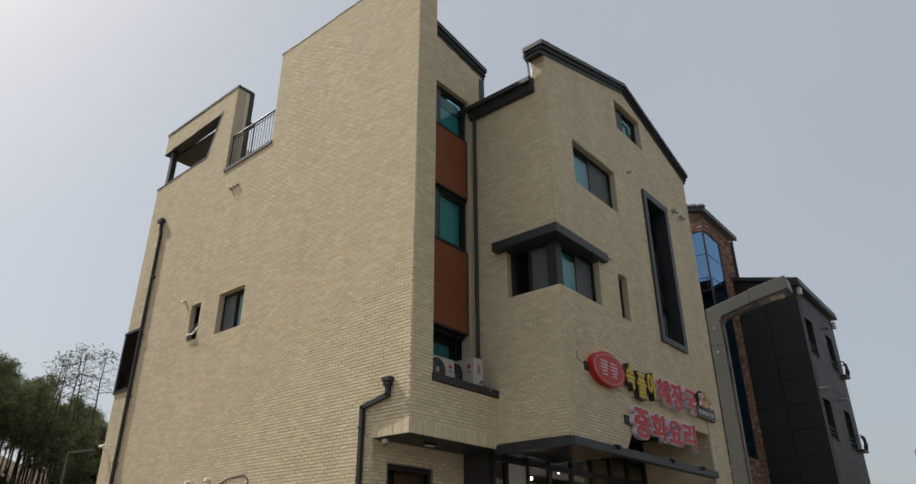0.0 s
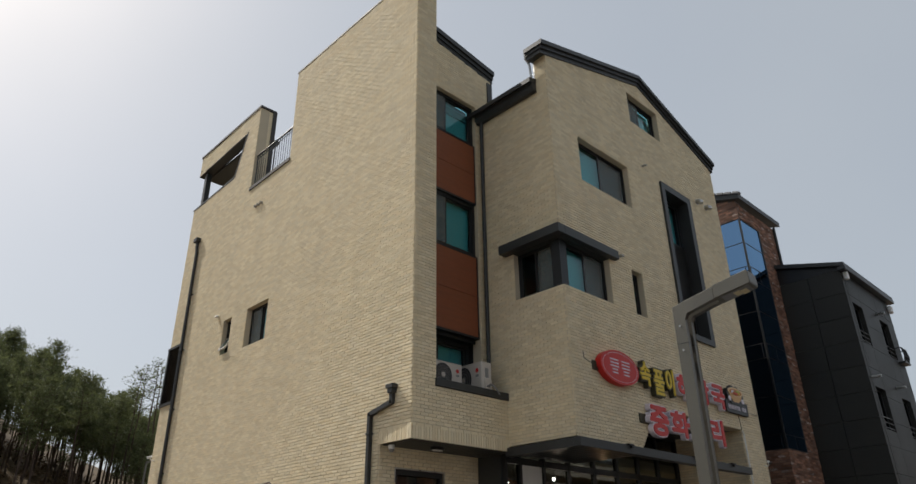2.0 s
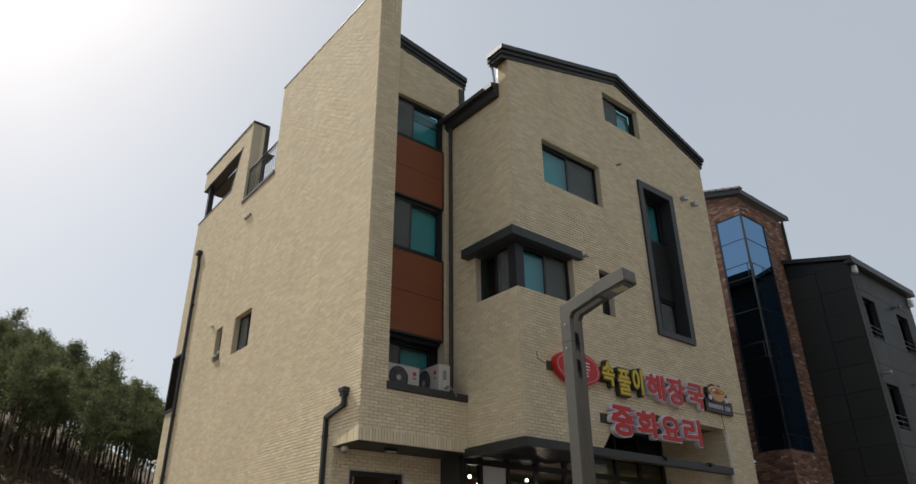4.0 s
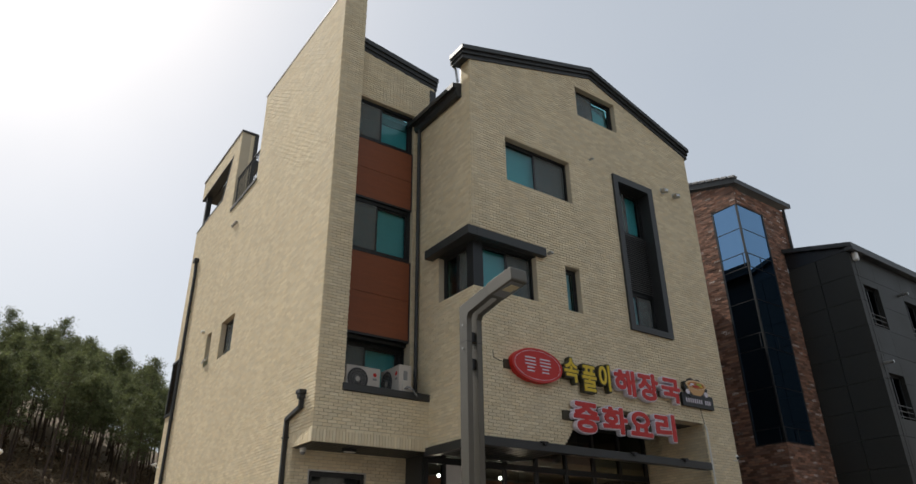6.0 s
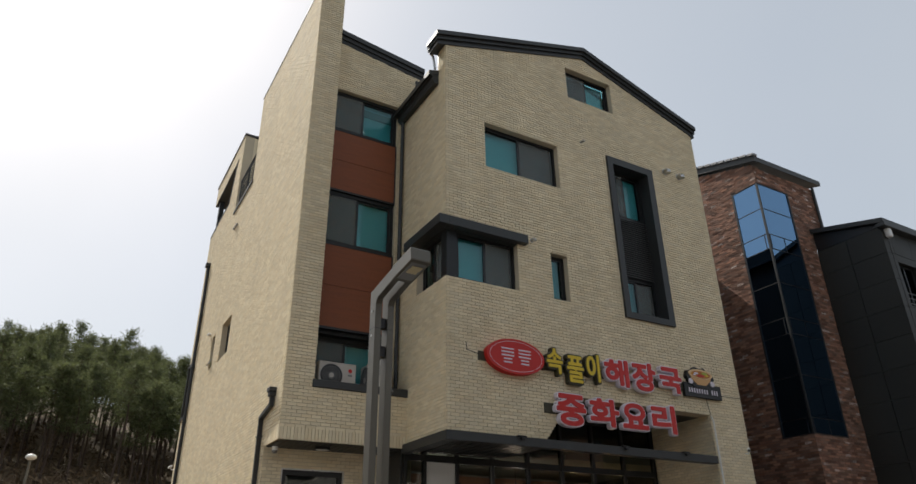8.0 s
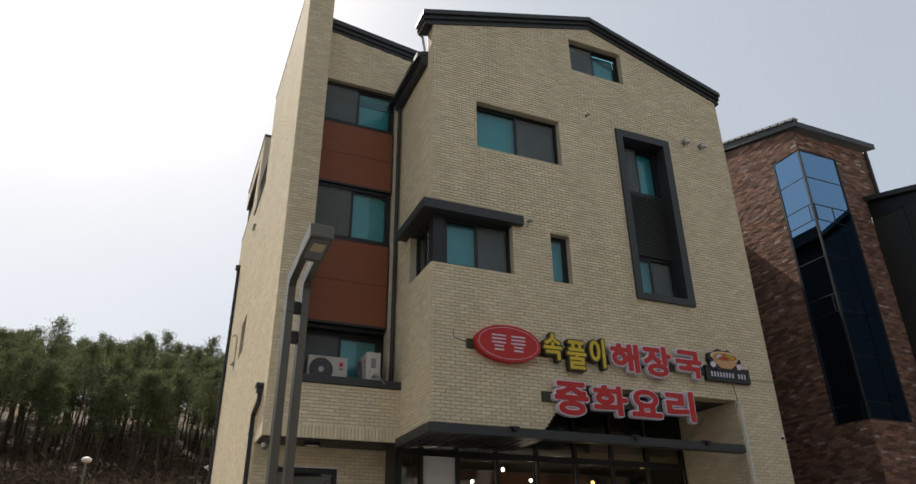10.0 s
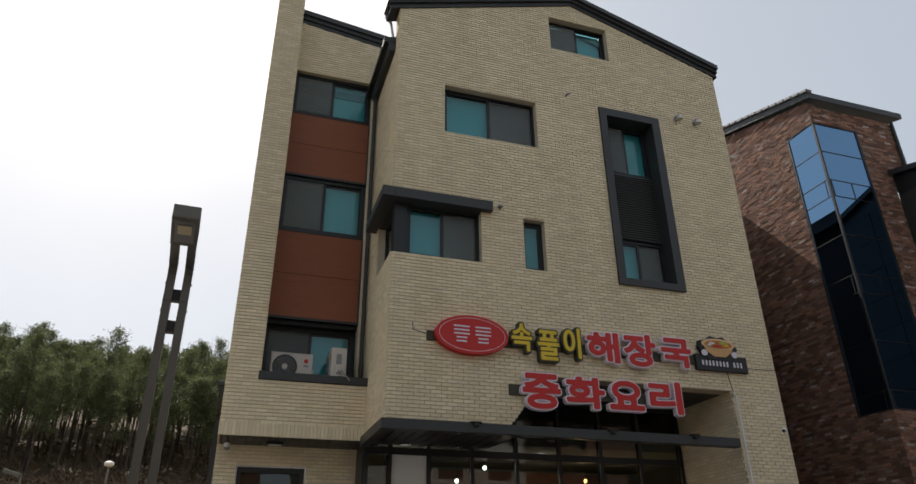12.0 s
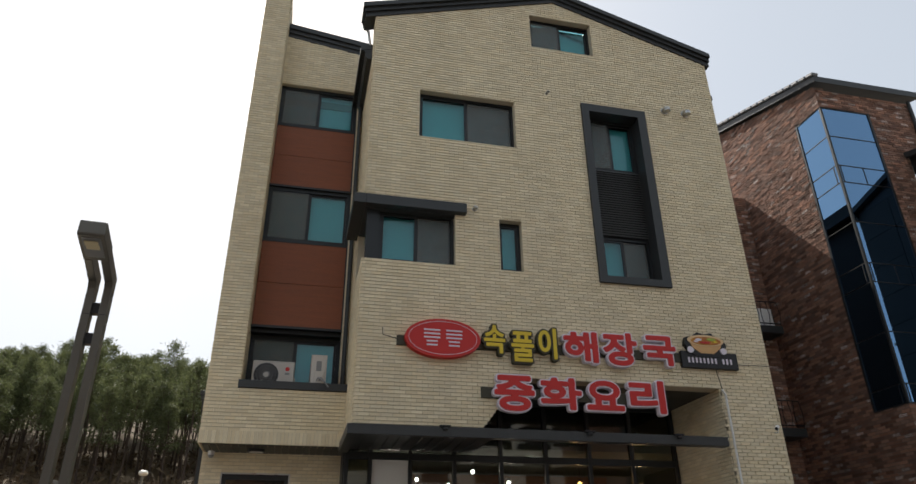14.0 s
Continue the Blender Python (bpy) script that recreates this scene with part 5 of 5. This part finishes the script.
for x, y, z, tint in ((-9.4, 12.5, 3.6, (1.0, 0.86, 0.7)), (-9.7, 15.1, 3.48, (1.0, 0.8, 0.6)), (-9.6, 16.7, 3.48, (1.0, 0.62, 0.3)), (-9.5, 18.1, 3.44, (1.0, 0.62, 0.3))):
    ld = bpy.data.lights.new("bulb_light", "POINT")
    ld.energy, ld.color, ld.shadow_soft_size = 3, tint, 0.05
    new("bulb_light", ld).location = (x, y, z)

v = thing("wall_vent", (-16.82, LY, 8.51), "small white round vent cap beside a window", "vent", "weep pipes")
bm = bmesh.new()
tube(bm, [(-16.82, LY, 8.51), (-16.82, LY - 0.09, 8.51), (-16.82, LY - 0.1, 8.48)], 0.045, 14)
part("cap", bm, WHITE, v)

# caps and cable low on the side wall
for x in (-15.18, -14.35):
    v = thing("wall_vent", (x, LY, 3.66), "small white round vent cap low on the side wall", "vent", "weep pipes")
    bm = bmesh.new()
    tube(bm, [(x, LY, 3.64), (x, LY - 0.1, 3.64), (x, LY - 0.11, 3.61)], 0.05, 14)
    part("cap", bm, WHITE, v)
bm = bmesh.new()
tube(bm, [(-14.0, LY - 0.02, 3.5), (-13.6, LY - 0.02, 3.63), (-13.0, LY - 0.02, 3.66), (-12.85, LY - 0.02, 3.55), (-12.85, LY - 0.02, 0.5)], 0.015, 6)
tagged(part("cable", bm, BLACK), "thin dark cable along the brick wall", "cable", "cables")

# ---- pines on the hill ----
def limb_path(rng, a, b, k, bend):
    pts = [Vector(a).lerp(Vector(b), i / k) for i in range(k + 1)]
    return [p + Vector((rng.uniform(-bend, bend), rng.uniform(-bend, bend), 0)) * (1 if 0 < i < k else 0) for i, p in enumerate(pts)]


def tuft(verts, faces, rng, c, size, count):
    """A clump of needle blades."""
    for _ in range(count):
        d = Vector((rng.gauss(0, 1), rng.gauss(0, 1), rng.gauss(0.35, 0.7))).normalized()
        p = c + Vector((rng.gauss(0, 0.45), rng.gauss(0, 0.45), rng.gauss(0, 0.28))) * size
        w = d.cross(Vector((rng.gauss(0, 1), rng.gauss(0, 1), rng.gauss(0, 1)))).normalized() * size * rng.uniform(0.03, 0.062)
        q = p + d * size * rng.uniform(0.22, 0.5)
        k = len(verts)
        verts.extend([p - w * 0.4, p + w * 0.4, q + w, q - w])
        faces.append((k, k + 1, k + 2, k + 3))


def pine(seed, height, bare, spread, clumps, blades=34, big=1.0):
    rng = random.Random(seed)
    tree = thing("pine_tree", (0, 0, 0), "dark green pine with a bare brown trunk on the hillside", "tree", "pines on the hillside", local=True)
    bm = bmesh.new()
    trunk = limb_path(rng, (0, 0, -0.4), (rng.uniform(-0.4, 0.4), rng.uniform(-0.4, 0.4), height * 0.96), 7, 0.12)
    tube(bm, trunk, 0.145, 7, 0.03)
    verts, faces = [], []
    for i in range(clumps):
        f = bare + (1 - bare) * (i + rng.random()) / clumps
        k = min(int(f * 7), 6)
        base = trunk[k].lerp(trunk[k + 1], f * 7 - k) if f < 1 else trunk[-1]
        reach = spread * (0.16 + 0.84 * math.sin(0.62 * math.pi * min(1, (1.02 - f) / (1.02 - bare)))) * rng.uniform(0.5, 1.15)
        a = i * 2.4 + rng.uniform(-0.5, 0.5)
        tip = base + Vector((math.cos(a) * reach, math.sin(a) * reach, reach * rng.uniform(0.05, 0.45)))
        tube(bm, limb_path(rng, base, tip, 3, 0.06), 0.035, 5, 0.012)
        for q in (0.5, 0.8, 1.0):
            tuft(verts, faces, rng, base.lerp(tip, q) + Vector((rng.uniform(-.2, .2), rng.uniform(-.2, .2), 0.1)), rng.uniform(0.7, 1.15) * big, blades)
    tuft(verts, faces, rng, trunk[-1], 0.8 * big, blades)
    part("trunk", bm, BARK, tree)
    me = mesh_object("crown", verts, faces, NEEDLE, tree)
    return tree


kinds = [pine(101, 14.0, 0.54, 1.8, 24), pine(102, 13.0, 0.48, 1.9, 25), pine(103, 15.5, 0.62, 1.6, 21), pine(104, 12.5, 0.46, 1.8, 25), pine(105, 14.5, 0.57, 2.0, 24)]
lone = pine(106, 17.0, 0.74, 1.9, 11, 9, 0.8)
rng = random.Random(77)


def stand_at(x, y):
    k = rng.uniform(0.84, 1.03)
    return pose(x, y, ground_height(x, y) - 0.1, rng.uniform(-3, 3), rng.uniform(-3, 3), rng.uniform(0, 360)) @ Matrix.Diagonal((k, k, k * rng.uniform(0.92, 1.12), 1))


spots = []
for row in range(12):
    y = -44.0
    while y < 66:
        spots.append((-83 - row * 4.0 + rng.uniform(-1.8, 1.8), y + rng.uniform(-0.8, 0.8), row))
        y += rng.uniform(1.9, 3.3)
first, rear = 0, {"trunk": ([], []), "crown": ([], [])}
for i, (x, y, row) in enumerate(spots):
    m = stand_at(x, y)
    tree = kinds[i % 5]
    if i < 5:
        tree.matrix_basis = m
    elif row < 7:
        copy_thing(tree, m @ Matrix.Diagonal((1 / tree.scale.x, 1 / tree.scale.y, 1 / tree.scale.z, 1)))
    else:
        for piece in tree.children:
            verts, faces = rear[piece.name.split(".")[0]]
            me, k = piece.data, len(verts)
            co = np.empty(len(me.vertices) * 3)
            me.vertices.foreach_get("co", co)
            M = np.array(m)
            verts.extend(map(tuple, co.reshape(-1, 3) @ M[:3, :3].T + M[:3, 3]))
            faces.extend(tuple(v + k for v in p.vertices) for p in me.polygons)
wood = thing("pine_wood", (-120, 5, ground_height(-120, 5)), "dense dark pine wood farther up the hill", "trees", kind="stuff")
for name, material in (("trunk", BARK), ("crown", NEEDLE)):
    tagged(mesh_object(name, *rear[name], material, wood), kind="stuff")
for n, (y, top) in enumerate(((29.9, 24.4), (30.6, 23.4), (32.4, 24.4), (33.1, 23.6), (34.9, 24.3))):
    g = ground_height(-84, y)
    k = (top - g) / 17.0
    m = pose(-84, y, g, 0, 0, 70 * n) @ Matrix.Diagonal((k, k, k, 1))
    if n == 0:
        lone.matrix_basis = m
    else:
        copy_thing(lone, m)


# dry brush under the trees
brush_v, brush_f = [], []
for _ in range(1500):
    x, y = -76 - 34 * rng.random() ** 1.4, rng.uniform(-46, 66)
    size = rng.uniform(1.0, 2.2)
    tuft(brush_v, brush_f, rng, Vector((x, y, ground_height(x, y) + size * 0.3)), size, 16)
for i in range(500):
    x, y, size = rng.uniform(-110, -76), rng.uniform(25, 60), rng.uniform(0.5, 1.3)
    tuft(brush_v, brush_f, rng, Vector((x, y, ground_height(x, y) + size * 0.3)), size, 16)
tagged(mesh_object("dry_brush", brush_v, brush_f, BRUSH), "brown leafless brush on the wood floor", "brush", kind="stuff")


# bare shrubs and park lamps at the foot of the hill
def bare_shrub(seed, at, size):
    rng = random.Random(seed)
    s = thing("bare_shrub", at, "leafless grey-brown shrub at the foot of the hill", "shrub", "bare shrubs", local=True)
    bm = bmesh.new()

    def grow(p, d, length, r, depth):
        q = p + d * length
        tube(bm, [p, p.lerp(q, 0.5) + Vector((rng.uniform(-.05, .05), rng.uniform(-.05, .05), 0)) * length, q], r, 5, r * 0.6)
        if depth:
            for _ in range(3):
                e = (d + Vector((rng.gauss(0, .45), rng.gauss(0, .45), rng.gauss(0.1, .25)))).normalized()
                grow(q, e, length * rng.uniform(0.55, 0.8), r * 0.6, depth - 1)
    for _ in range(4):
        grow(Vector((rng.uniform(-.2, .2), rng.uniform(-.2, .2), 0)), Vector((rng.gauss(0, .35), rng.gauss(0, .35), 1)).normalized(), size * 0.4, 0.03, 3)
    part("branches", bm, TWIG, s)


for i, (x, y, k) in enumerate(((-27, 9.0, 3.6), (-28, 11.0, 3.2), (-27.5, 6.0, 3.0), (-29, 2.0, 3.0), (-27, 7.4, 3.4))):
    bare_shrub(200 + i, (x, y, ground_height(x, y) - 0.05), k)


def park_lamp(x, y, top, globe):
    z = ground_height(x, y)
    p = thing("park_lamp", (x, y, z), "grey park lamp post with a pale head", "street lamp", "park lamps")
    bm = bmesh.new()
    r = 0.11 if x < -50 else 0.06
    tube(bm, [(x, y, z - 0.1), (x, y, top - 0.15)], r, 10, r * 0.75)
    part("post", bm, LAMP_PAINT, p)
    bm = bmesh.new()
    if globe:
        bmesh.ops.create_uvsphere(bm, u_segments=16, v_segments=10, radius=0.19, matrix=Matrix.Translation((x, y, top - 0.12)) @ Matrix.Diagonal((1, 1, 0.6, 1)))
        part("head", bm, WHITE, p)
    else:
        k = 2.0 if x < -50 else -0.7
        box(bm, (x - 0.1, y, top - 0.24), (x + 0.1, y + k, top - 0.06), 0.02, Matrix.Translation((x, y, top)) @ Matrix.Rotation(0.22 if k > 0 else -0.3, 4, "X") @ Matrix.Translation((-x, -y, -top)))
        part("head", bm, LAMP_PAINT, p)


park_lamp(-26.0, 4.66, 5.95, True)
park_lamp(-62.0, 24.4, 10.8, False)
park_lamp(-30.0, 0.8, 5.9, False)

# ---- bricks one by one ----
single_bricks()
